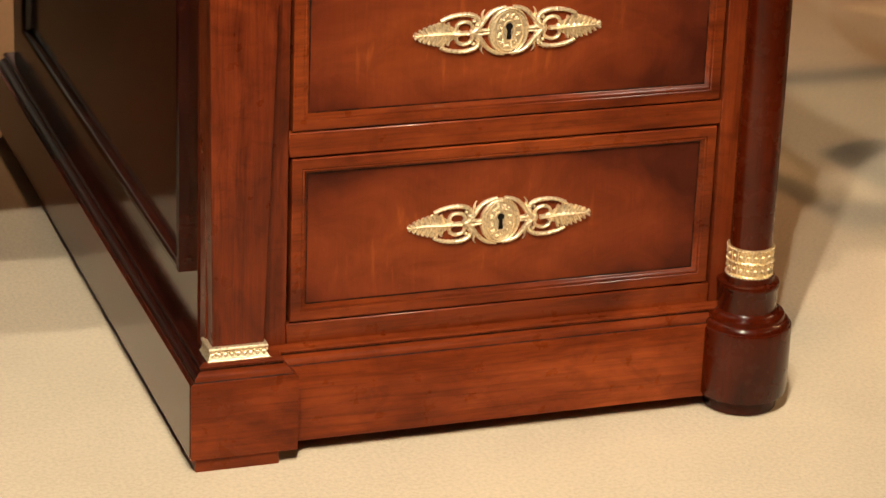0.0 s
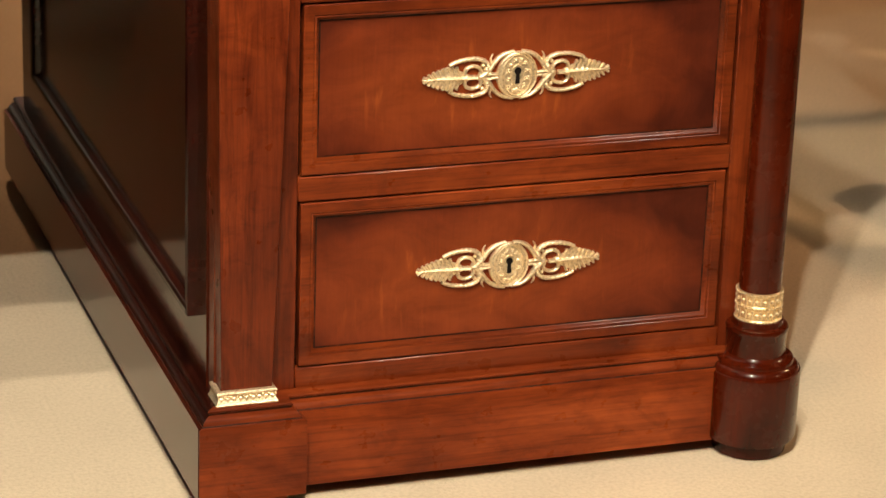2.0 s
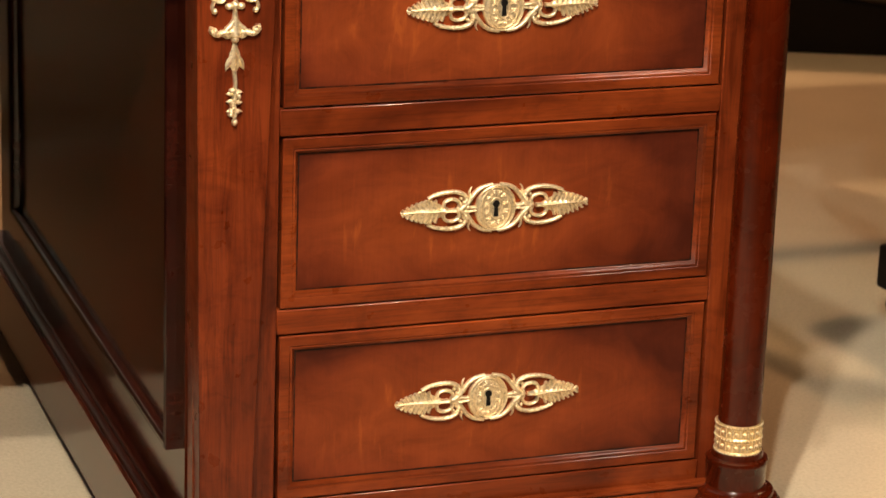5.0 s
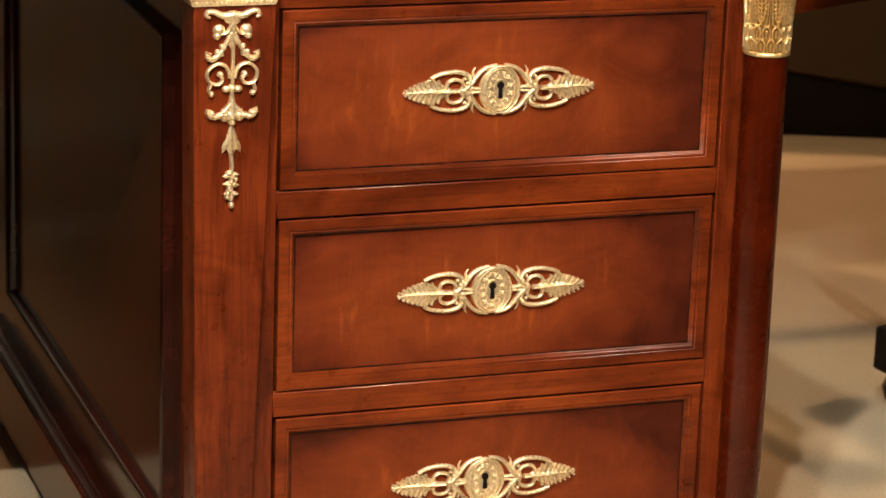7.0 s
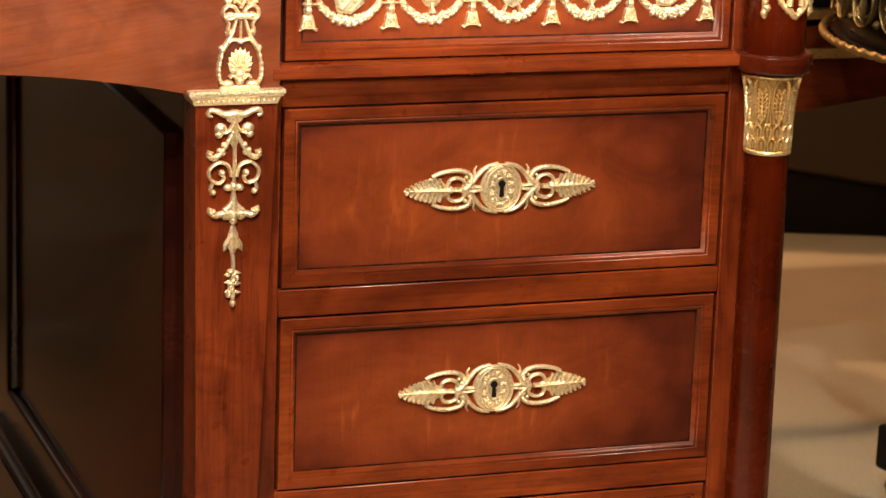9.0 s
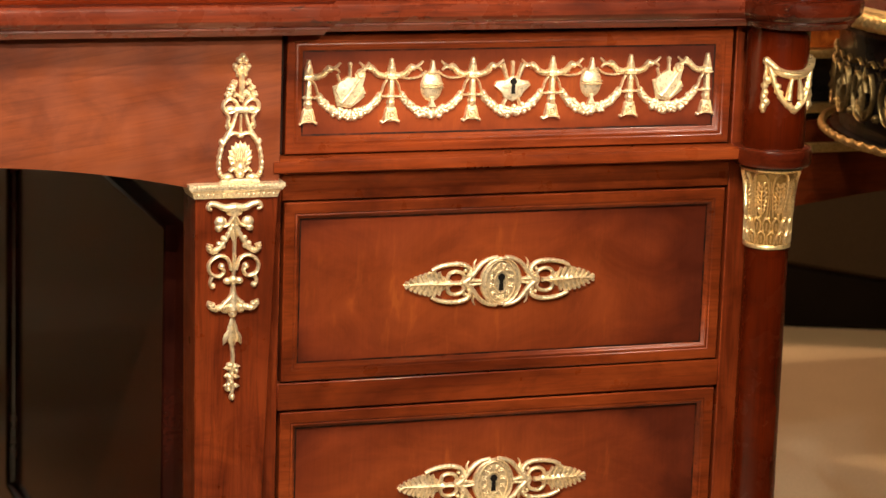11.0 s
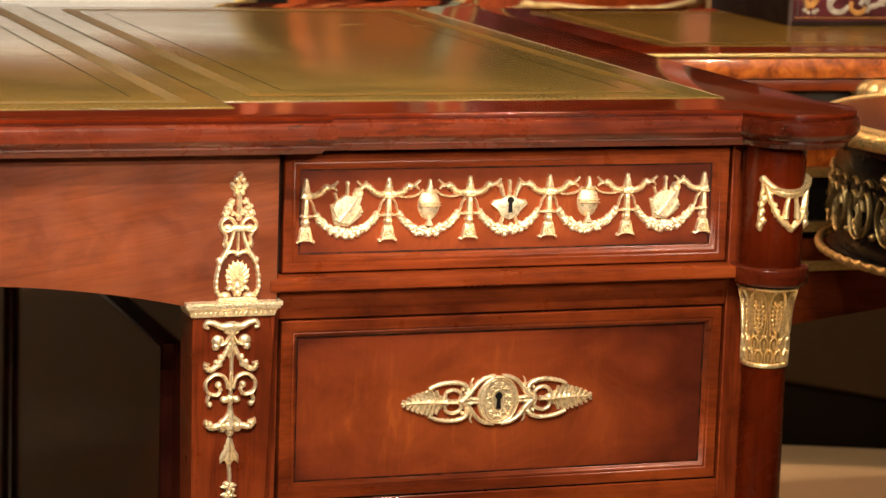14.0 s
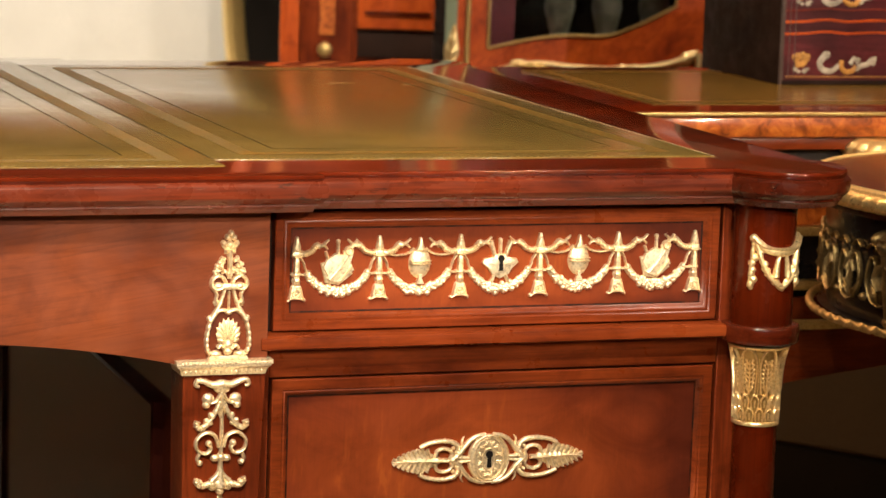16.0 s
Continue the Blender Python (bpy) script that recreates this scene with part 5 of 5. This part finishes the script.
    for x in (x0 + 0.05, x1 - 0.05):
        for y in (y0 + 0.05, y1 - 0.05):
            part("leg", lathe(bmesh.new(), [(0.012, 0.0), (0.016, 0.02), (0.018, 0.3), (0.026, 0.5), (0.026, 0.53)], x, y, 20), MAHOGANY_DARK, d)


def gadroon(bm, cx, cy, r, z, lobes, k=1.0, ribbon=False):
    """A turned-over gilt rim below the edge of a round top: slanting lobes, or a band wound with raised ribbons."""
    rows = [(-0.012, -0.0005), (-0.004, -0.0015), (0.0025, -0.0050), (0.0060, -0.0110), (0.0055, -0.0175), (0.0010, -0.0235), (-0.0070, -0.0265), (-0.0140, -0.0270)]
    n = lobes * 10
    rings = []
    for i in range(n + 1):
        a = 2 * math.pi * i / n
        ring = []
        for j, (o, dz) in enumerate(rows):
            phase = (i / 10 + 0.14 * j) % 1.0
            if ribbon:
                swell = 0.0048 * max(0.0, 1 - (abs(phase - 0.5) / 0.16) ** 2) + 0.0012 * abs(math.sin(math.pi * 3 * phase))
            else:
                swell = 0.0075 * math.sin(math.pi * phase) ** 0.7
            out = r + (o + swell * math.sin(math.pi * j / (len(rows) - 1)) ** 0.6) * k
            ring.append((cx + out * math.cos(a), cy + out * math.sin(a), z + dz * k))
        rings.append(ring)
    loft(bm, rings, False)
    bmesh.ops.recalc_face_normals(bm, faces=bm.faces)
    return bm


TERM = -163.0          # bearing of the first term mount


def side_table():
    cx, cy, r, zt = 0.985, 0.402, 0.283, 0.70
    t = thing("round_side_table", (cx, cy, 0.0), "dark round side table with inlaid top and gilt rim mounts", "table")
    top = part("top", lathe(bmesh.new(), [(r - 0.06, zt - 0.030), (r - 0.012, zt - 0.028), (r - 0.006, zt - 0.012), (r - 0.010, zt), (0.001, zt)], cx, cy, 96), TABLE_TOP, t)
    part("inlay", lathe(bmesh.new(), [(0.150, zt + 0.0008), (0.105, zt + 0.0010)], cx, cy, 64, caps=False), MARQUETRY, top)
    part("edge_bead", lathe(bmesh.new(), [(r - 0.012, zt - 0.002), (r - 0.0105, zt + 0.0016), (r - 0.0075, zt + 0.0016), (r - 0.006, zt - 0.002)], cx, cy, 128, caps=False), GILDING, top)
    bm = gadroon(bmesh.new(), cx, cy, r, zt, 92, 0.78, True)
    part("ribboned_rim", bm, RIM_GILT, top, "gilt rim wound with raised ribbons")
    body = part("frieze", lathe(bmesh.new(), [(r - 0.028, zt - 0.135), (r - 0.022, zt - 0.030)], cx, cy, 80), EBONY, t)
    rel = Relief((0, 0, 0), wrap=(cx, cy, r - 0.022, 0.0))
    count = 30
    for k in range(count):
        u = 2 * math.pi * (r - 0.022) * k / count
        for s in (-1, 1):
            rel.rope([(u, zt - 0.116), (u + s * 0.013, zt - 0.110), (u + s * 0.021, zt - 0.090), (u + s * 0.015, zt - 0.068), (u + s * 0.006, zt - 0.074), (u + s * 0.010, zt - 0.086)], 0.0030, 0.0050, n=4)
            rel.rope([(u + s * 0.005, zt - 0.060), (u + s * 0.014, zt - 0.054), (u + s * 0.023, zt - 0.060)], 0.0026, 0.0040, n=4)
            rel.leaf(u + s * 0.004, zt - 0.112, u + s * 0.016, zt - 0.096, 0.007, 0.004, lobes=3)
        rel.leaf(u, zt - 0.114, u, zt - 0.060, 0.010, 0.006, lobes=4)
        rel.dome(u + 0.0265, zt - 0.110, 0.0046, h=0.006)
    tagged(rel.done("frieze_mount", SHADED_GILT, body, "pierced gilt scrollwork frieze"), kind="stuff")
    # tapering gilt terms over the three corners of the base
    for k in range(3):
        rel = Relief((0, 0, 0), wrap=(cx, cy, r - 0.022, radians(TERM + 120 * k)))
        rel.rope([(0, zt - 0.132), (0, zt - 0.100), (0, zt - 0.060), (0, zt - 0.044)], 0.030, 0.024, taper=(0.5, 1.1), seg=8)
        rel.dome(0, zt - 0.052, 0.020, 0.016, h=0.026)
        for s in (-1, 1):
            rel.dome(s * 0.015, zt - 0.046, 0.009, h=0.024)
            rel.rope([(s * 0.004, zt - 0.070), (s * 0.012, zt - 0.082), (s * 0.006, zt - 0.096)], 0.006, 0.024)
        rel.dome(0, zt - 0.128, 0.011, 0.008, h=0.016)
        rel.done("term_mount", SHADED_GILT, body, "tapering gilt term mount")
    # cable-twisted band
    bm = bmesh.new()
    rings = []
    n = 420
    for i in range(n):
        a = 2 * math.pi * i / n
        ring = []
        for j in range(12):
            f = 2 * math.pi * j / 12
            out = 0.0038 * (1 + 0.24 * math.cos(3 * f + 2 * math.pi * i / 5.0))
            ring.append((cx + (r - 0.010 + out * math.cos(f)) * math.cos(a), cy + (r - 0.010 + out * math.cos(f)) * math.sin(a), zt - 0.138 + out * math.sin(f)))
        rings.append(ring)
    rings.append(rings[0])
    loft(bm, rings, True)
    bmesh.ops.recalc_face_normals(bm, faces=bm.faces)
    part("corded_band", bm, GILT_DULL, t, "corded gilt band")
    part("underside", lathe(bmesh.new(), [(0.03, zt - 0.16), (r - 0.018, zt - 0.136)], cx, cy, 64), EBONY, t)
    part("stem", lathe(bmesh.new(), [(0.05, 0.10), (0.035, 0.13), (0.025, 0.20), (0.045, 0.32), (0.03, 0.45), (0.05, 0.545)], cx, cy, 32), EBONY, t)
    bm = bmesh.new()
    outline = []
    for k in range(3):
        a = radians(112 + 120 * k)
        for d in (-0.16, 0.16):
            outline.append((cx + 0.215 * math.cos(a + d), cy + 0.215 * math.sin(a + d)))
        b = a + radians(60)
        outline.append((cx + 0.09 * math.cos(b), cy + 0.09 * math.sin(b)))
    loft(bm, [[(x, y, z) for x, y in outline] for z in (0.045, 0.095)], True, (True, True))
    bmesh.ops.recalc_face_normals(bm, faces=bm.faces)
    bmesh.ops.bevel(bm, geom=list(bm.edges), offset=0.003, segments=1, affect="EDGES")
    part("platform_base", bm, BLACK, t, "black three-cornered platform base", smooth=30)
    for k in range(3):
        a = radians(112 + 120 * k)
        part("bun_foot", lathe(bmesh.new(), [(0.012, 0.0), (0.026, 0.008), (0.030, 0.022), (0.024, 0.038), (0.014, 0.046)], cx + 0.185 * math.cos(a), cy + 0.185 * math.sin(a), 20), EBONY, t)


def box_on_desk():
    c = thing("inlaid_chest", (1.25, 1.16, 0.735), "dark rosewood chest with pearl inlay standing on the desk", "chest")
    x0, x1, y0, y1, z0 = 0.957, 1.45, 1.055, 1.285, 0.7362
    body = part("body", boxed(x0, x1, y0, y1, z0, z0 + 0.28, 0.003), ROSEWOOD, c)
    # overlay darkens the chest's left end, shade put into its colour
    part("shaded_end_panel", boxed(x0 - 0.0028, x0 + 0.004, y0 + 0.0034, y1, z0 + 0.0004, z0 + 0.28, 0.0004), CHEST_SHADE, body)
    part("corner_strip", boxed(x0 - 0.0026, x0 + 0.0022, y0 - 0.0012, y0 + 0.003, z0, z0 + 0.28, 0.0006), GREY_STRIP, body, "dull metal corner strip")
    part("foot_moulding", boxed(x0 + 0.001, x1 + 0.003, y0 - 0.003, y1, z0, z0 + 0.006, 0.002), CHEST_SHADE, body)
    for dx in (0.0090, 0.0165):
        part("stringing", boxed(x0 + dx, x0 + dx + 0.0009, y0 - 0.0008, y0 + 0.002, z0 + 0.010, z0 + 0.27), GREY_STRIP, body)
    part("stringing", boxed(x0 + 0.006, x1, y0 - 0.0008, y0 + 0.002, z0 + 0.0096, z0 + 0.0108), MARQUETRY, body)
    # wavy bright streaks of the veneer
    for dz, wide, shade in ((0.0635, 0.0032, STREAK), (0.0785, 0.0034, STREAK), (0.0925, 0.0022, ROSE_STREAK)):
        rel = Relief((x0, y0, z0 + dz))
        rel.rope([(0.002, -0.0004), (0.03, 0.0006), (0.06, 0.0030), (0.09, 0.0008), (0.13, 0.0026), (0.18, 0.0002), (0.24, 0.0022), (0.30, 0.0004), (0.40, 0.0)], wide, 0.0003)
        rel.done("veneer_streak", shade, body, "wavy orange streak in the veneer")
    rng = random.Random(9)
    for row in (0.0285, 0.1130):
        for k in range(3):
            u = 0.010 + 0.140 * k
            spot = (x0 + u, y0, z0 + row)
            rel = Relief(spot)          # bunched flower head
            for a in range(9):
                t = 2 * math.pi * a / 9
                rel.dome(0.017 + 0.0095 * math.cos(t) * rng.uniform(0.6, 1.2), 0.004 + 0.0075 * math.sin(t) * rng.uniform(0.6, 1.2), rng.uniform(0.0040, 0.0060), h=0.0009)
            for v in (0.004, 0.030):
                rel.leaf(0.017, 0.004, v, 0.008, 0.009, 0.0010, lobes=2)
            rel.done("flower_inlay", MARQUETRY, body, "amber flower inlay")
            rel = Relief(spot)          # white pebbles, crescent leaf and budding branch
            for a, b, c in ((0.009, -0.0090, 0.0042), (0.014, -0.0120, 0.0034), (0.022, -0.0115, 0.0048), (0.026, -0.0090, 0.0034)):
                rel.dome(a, b, c, c * 0.8, h=0.0010)
            rel.rope([(0.053, 0.011), (0.046, 0.004), (0.043, -0.003), (0.049, -0.010), (0.060, -0.011), (0.070, -0.004)], 0.0105, 0.0009, taper=(0.9, 0.6))
            rel.dome(0.053, 0.009, 0.0055, h=0.0010)
            rel.rope([(0.094, -0.011), (0.100, -0.005), (0.109, -0.003), (0.116, 0.003), (0.122, 0.004)], 0.0065, 0.0010)
            rel.rope([(0.086, -0.003), (0.090, 0.003), (0.099, 0.002)], 0.0060, 0.0010)
            for a in range(7):
                rel.dome(rng.uniform(0.086, 0.122), rng.uniform(-0.003, 0.009), rng.uniform(0.0024, 0.0040), h=0.0012)
            rel.done("pearl_inlay", PEARL, body, "mother-of-pearl leaf and branch inlay")
            rel = Relief(spot)
            rel.rope([(0.074, 0.002), (0.073, -0.006), (0.080, -0.012), (0.089, -0.011), (0.094, -0.005)], 0.0064, 0.0010)
            rel.done("scroll_inlay", MARQUETRY, body, "amber scroll inlay")


def vitrine():
    """A veneered display cabinet: a shaped glazed door framed in gilt."""
    v = thing("display_cabinet", (1.045, 2.50, 0.0), "tulipwood display cabinet with shaped glass door and gilt mounts", "cabinet")
    x0, x1, y0, z1 = 1.045, 1.478, 2.50, 1.75
    turned(v, -21)
    for a, b in ((x0, x0 + 0.020), (x1 - 0.020, x1)):
        part("side", boxed(a, b, y0 + 0.02, y0 + 0.40, 0.05, z1), TULIPWOOD, v)
    part("back", boxed(x0, x1, y0 + 0.385, y0 + 0.40, 0.05, z1), EBONY, v)
    part("cornice", boxed(x0 - 0.02, x1 + 0.02, y0 - 0.02, y0 + 0.42, z1, z1 + 0.08, 0.015), TULIPWOOD, v)
    part("base", boxed(x0 - 0.01, x1 + 0.01, y0 - 0.01, y0 + 0.41, 0.0, 0.60, 0.008), TULIPWOOD, v)

    def sill(s):
        return 0.658 + 0.028 * math.sin(min(s / 0.5, 1.0) * math.pi / 2) + 0.20 * max(0.0, s - 0.62) ** 1.3

    bm = bmesh.new()
    rings = []
    for i in range(33):
        s = i / 32
        x = x0 + 0.055 + (x1 - x0 - 0.11) * s
        rings.append([(x, y0, 0.600), (x, y0, sill(s)), (x, y0 + 0.02, sill(s)), (x, y0 + 0.02, 0.600)])
    loft(bm, rings, True, (True, True))
    bmesh.ops.recalc_face_normals(bm, faces=bm.faces)
    box(bm, x0, x0 + 0.055, y0, y0 + 0.02, 0.600, z1)
    box(bm, x1 - 0.055, x1, y0, y0 + 0.02, 0.600, z1)
    door = part("door", bm, DIAGONAL_VENEER, v)
    rel = Relief((x0 + 0.055, y0, 0.0))
    w = x1 - x0 - 0.11
    line = [(w * k / 12, sill(k / 12)) for k in range(13)]
    rel.rope(line, 0.006, 0.004, n=3)
    rel.rope([(0, sill(0)), (0, z1)], 0.006, 0.004)
    rel.rope([(w, sill(1)), (w, z1)], 0.006, 0.004)
    rel.rope([(-0.036, 0.60), (-0.036, z1)], 0.010, 0.006)
    rel.done("gilt_bead", GILT_DULL, door)
    rel = Relief((x0, y0, 0.0))
    spine = [(0.075, 0.622), (0.105, 0.632), (0.145, 0.636), (0.20, 0.632), (0.26, 0.630), (0.32, 0.634), (0.37, 0.643), (0.418, 0.660)]
    rel.rope(spine, 0.010, 0.008, taper=(0.7, 1.2))
    for u, z, wide in ((0.118, 0.630, 0.020), (0.145, 0.628, 0.020), (0.205, 0.626, 0.014), (0.255, 0.625, 0.014), (0.300, 0.629, 0.016), (0.325, 0.631, 0.014)):
        rel.leaf(u - 0.024, z + 0.006, u + 0.020, z - 0.002, wide, 0.010, lobes=4)
    rel.leaf(0.385, 0.640, 0.420, 0.668, 0.026, 0.010, lobes=4)
    rel.rope([(0.418, 0.664), (0.420, 0.645), (0.418, 0.625)], 0.014, 0.010, taper=(1.1, 0.7))
    rel.dome(0.076, 0.622, 0.006, h=0.009)
    rel.leaf(-0.012, 0.615, -0.004, 0.70, 0.030, 0.010, lobes=4)
    rel.done("gilt_scroll_mount", GILDING, door)
    part("pane", boxed(x0 + 0.055, x1 - 0.055, y0 + 0.010, y0 + 0.013, 0.63, z1), GLASS, door)
    part("shelf", boxed(x0 + 0.02, x1 - 0.02, y0 + 0.05, y0 + 0.38, 0.80, 0.808), GLASS, v)
    part("curtain", boxed(x0 + 0.025, x0 + 0.10, y0 + 0.03, y0 + 0.04, 0.6, z1), CURTAIN, v, "dark red silk lining")
    for k in range(3):
        spot = Vector((x0, y0, 0)) + Matrix.Rotation(radians(-21), 3, "Z") @ Vector((0.18 + 0.085 * k, 0.22, 0))
        solid("glass_vase", lathe(bmesh.new(), [(0.022, 0.6005), (0.026, 0.61), (0.012, 0.63), (0.014, 0.66), (0.028, 0.72), (0.024, 0.76)], spot.x, spot.y, 24), SMOKED, "smoky brown slender vase standing in the display cabinet", "vase", "vases in the cabinet")


CURTAIN = plain("red_silk", (0.16, 0.015, 0.03), 0.5)


def armoire():
    a = thing("wardrobe", (1.015, 3.50, 0.0), "tall mahogany wardrobe with crossbanded door and brass knob", "wardrobe")
    x0, x1, y0, z1 = 1.015, 1.345, 3.50, 1.95
    turned(a, -19)
    part("carcass", boxed(x0, x1, y0 + 0.02, y0 + 0.55, 0.06, z1, 0.006), WARDROBE_WOOD, a)
    part("plinth", boxed(x0 - 0.01, x1 + 0.01, y0 + 0.01, y0 + 0.56, 0.0, 0.07, 0.006), MAHOGANY_DARK, a)
    part("stile", boxed(x0, x0 + 0.040, y0, y0 + 0.021, 0.07, z1, 0.003), TULIPWOOD, a)
    d = part("door", boxed(x0 + 0.042, x0 + 0.150, y0 + 0.004, y0 + 0.022, 0.08, z1 - 0.02, 0.003), WARDROBE_WOOD, a)
    part("crossband", boxed(x0 + 0.082, x0 + 0.114, y0 + 0.001, y0 + 0.005, 0.60, z1 - 0.02), BURL, d)
    part("knob", lathe_y(x0 + 0.095, y0, 0.5705, 0.0165), GILT_DULL, d, "round brass knob")
    drawer_front = part("panel", boxed(x0 + 0.160, x1 - 0.01, y0 + 0.002, y0 + 0.022, 0.615, 0.90, 0.004), TULIPWOOD, a)
    # shallow recess coloured near-black in place of its shade
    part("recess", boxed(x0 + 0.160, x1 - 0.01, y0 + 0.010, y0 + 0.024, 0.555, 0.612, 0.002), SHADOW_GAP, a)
    part("moulding", boxed(x0 + 0.175, x1 - 0.02, y0 - 0.004, y0 + 0.004, 0.646, 0.652), MAHOGANY_DARK, drawer_front)
    part("stile", boxed(x1 - 0.012, x1 + 0.012, y0 - 0.002, y0 + 0.03, 0.07, z1, 0.003), EBONY, a)


def lathe_y(x, y, z, r):
    bm = bmesh.new()
    rings = []
    for rr, d in ((0.4, 0.0), (0.4, 0.012), (0.95, 0.016), (1.0, 0.022), (0.8, 0.030), (0.3, 0.033)):
        rings.append([(x + r * rr * math.cos(a), y - d, z + r * rr * math.sin(a)) for a in (2 * math.pi * i / 20 for i in range(20))])
    loft(bm, rings, True, (True, True))
    bmesh.ops.recalc_face_normals(bm, faces=bm.faces)
    return bm


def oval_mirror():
    """A tall gilt frame with rounded corners round a glass painted black."""
    y = 5.35
    g = thing("gilt_mirror", (1.662, y, 0.0), "gilt-framed standing mirror, dark reflection painted on its glass, against the wall", "mirror")
    cx, cz, ru, rv = 1.662, 0.92, 0.252, 0.86

    def edge(a, grow=0.0):
        c, d = math.cos(a), math.sin(a)
        return ((ru + grow) * math.copysign(abs(c) ** (2 / 3), c), (rv + grow) * math.copysign(abs(d) ** (2 / 3), d))

    bm = bmesh.new()
    rings = []
    n = 96
    for i in range(n):
        a = 2 * math.pi * (i + 0.5) / n
        ring = []
        for j in range(10):
            f = 2 * math.pi * j / 10
            u, v = edge(a, 0.032 * math.cos(f))
            ring.append((cx + u, y - 0.026 * math.sin(f) - 0.006 * math.sin(2 * f), cz + v))
        rings.append(ring)
    rings.append(rings[0])
    loft(bm, rings, True)
    bmesh.ops.recalc_face_normals(bm, faces=bm.faces)
    part("frame", bm, BURNISHED, g, "burnished gilt moulded frame")
    bm = bmesh.new()
    pts = [edge(2 * math.pi * (i + 0.5) / 48, -0.02) for i in range(48)]
    loft(bm, [[(cx + u, y + 0.012, cz + v) for u, v in pts], [(cx + u, y + 0.004, cz + v) for u, v in pts]], True, (True, True))
    bmesh.ops.recalc_face_normals(bm, faces=bm.faces)
    # black colour stands in for a dark reflection
    part("glass", bm, BLACK, g)
    for s in (-1, 1):
        part("foot", boxed(cx + s * 0.15 - 0.02, cx + s * 0.15 + 0.02, y + 0.030, y + 0.14, 0.0, 0.60, 0.004), EBONY, g)


def low_bench():
    b = thing("upholstered_bench", (1.60, 1.90, 0.0), "grey-brown upholstered bench with an arched apron, dark void below filled black", "bench")
    turn = Matrix.Translation((1.35, 1.786, 0)) @ Matrix.Rotation(radians(-21), 4, "Z")
    x0, x1 = -0.30, 0.85

    def run(bottom, top, y0, y1):
        """A long block along x whose lower edge follows an arch."""
        bm = bmesh.new()
        rings = []
        for i in range(25):
            x = x0 + (x1 - x0) * i / 24
            lo, hi = bottom(x), top(x)
            rings.append([(x, y0, lo + 0.006), (x, y0, hi - 0.012), (x, y0 + 0.012, hi), (x, y1, hi), (x, y1, lo), (x, y0 + 0.006, lo)])
        loft(bm, rings, True, (True, True))
        bmesh.ops.recalc_face_normals(bm, faces=bm.faces)
        bmesh.ops.transform(bm, matrix=turn, verts=bm.verts)
        return bm

    arch_line = lambda x: 0.102 - 0.13 * x - 0.05 * x * x
    # black block fills the void under the arch, painted as its shade
    part("plinth", run(lambda x: 0.0, lambda x: max(0.012, arch_line(x)) + 0.004, 0.004, 0.40), BLACK, b)
    seat = part("seat", run(lambda x: max(0.010, arch_line(x)), lambda x: 0.36, 0.0, 0.42), GREY_CLOTH, b)
    part("cushion", run(lambda x: 0.361, lambda x: 0.45, 0.010, 0.41), GREY_CLOTH, b)
    part("piping", run(lambda x: 0.352, lambda x: 0.366, -0.005, 0.02), GREY_CLOTH, seat)


second_desk()
side_table()
box_on_desk()
vitrine()
armoire()
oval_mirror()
low_bench()
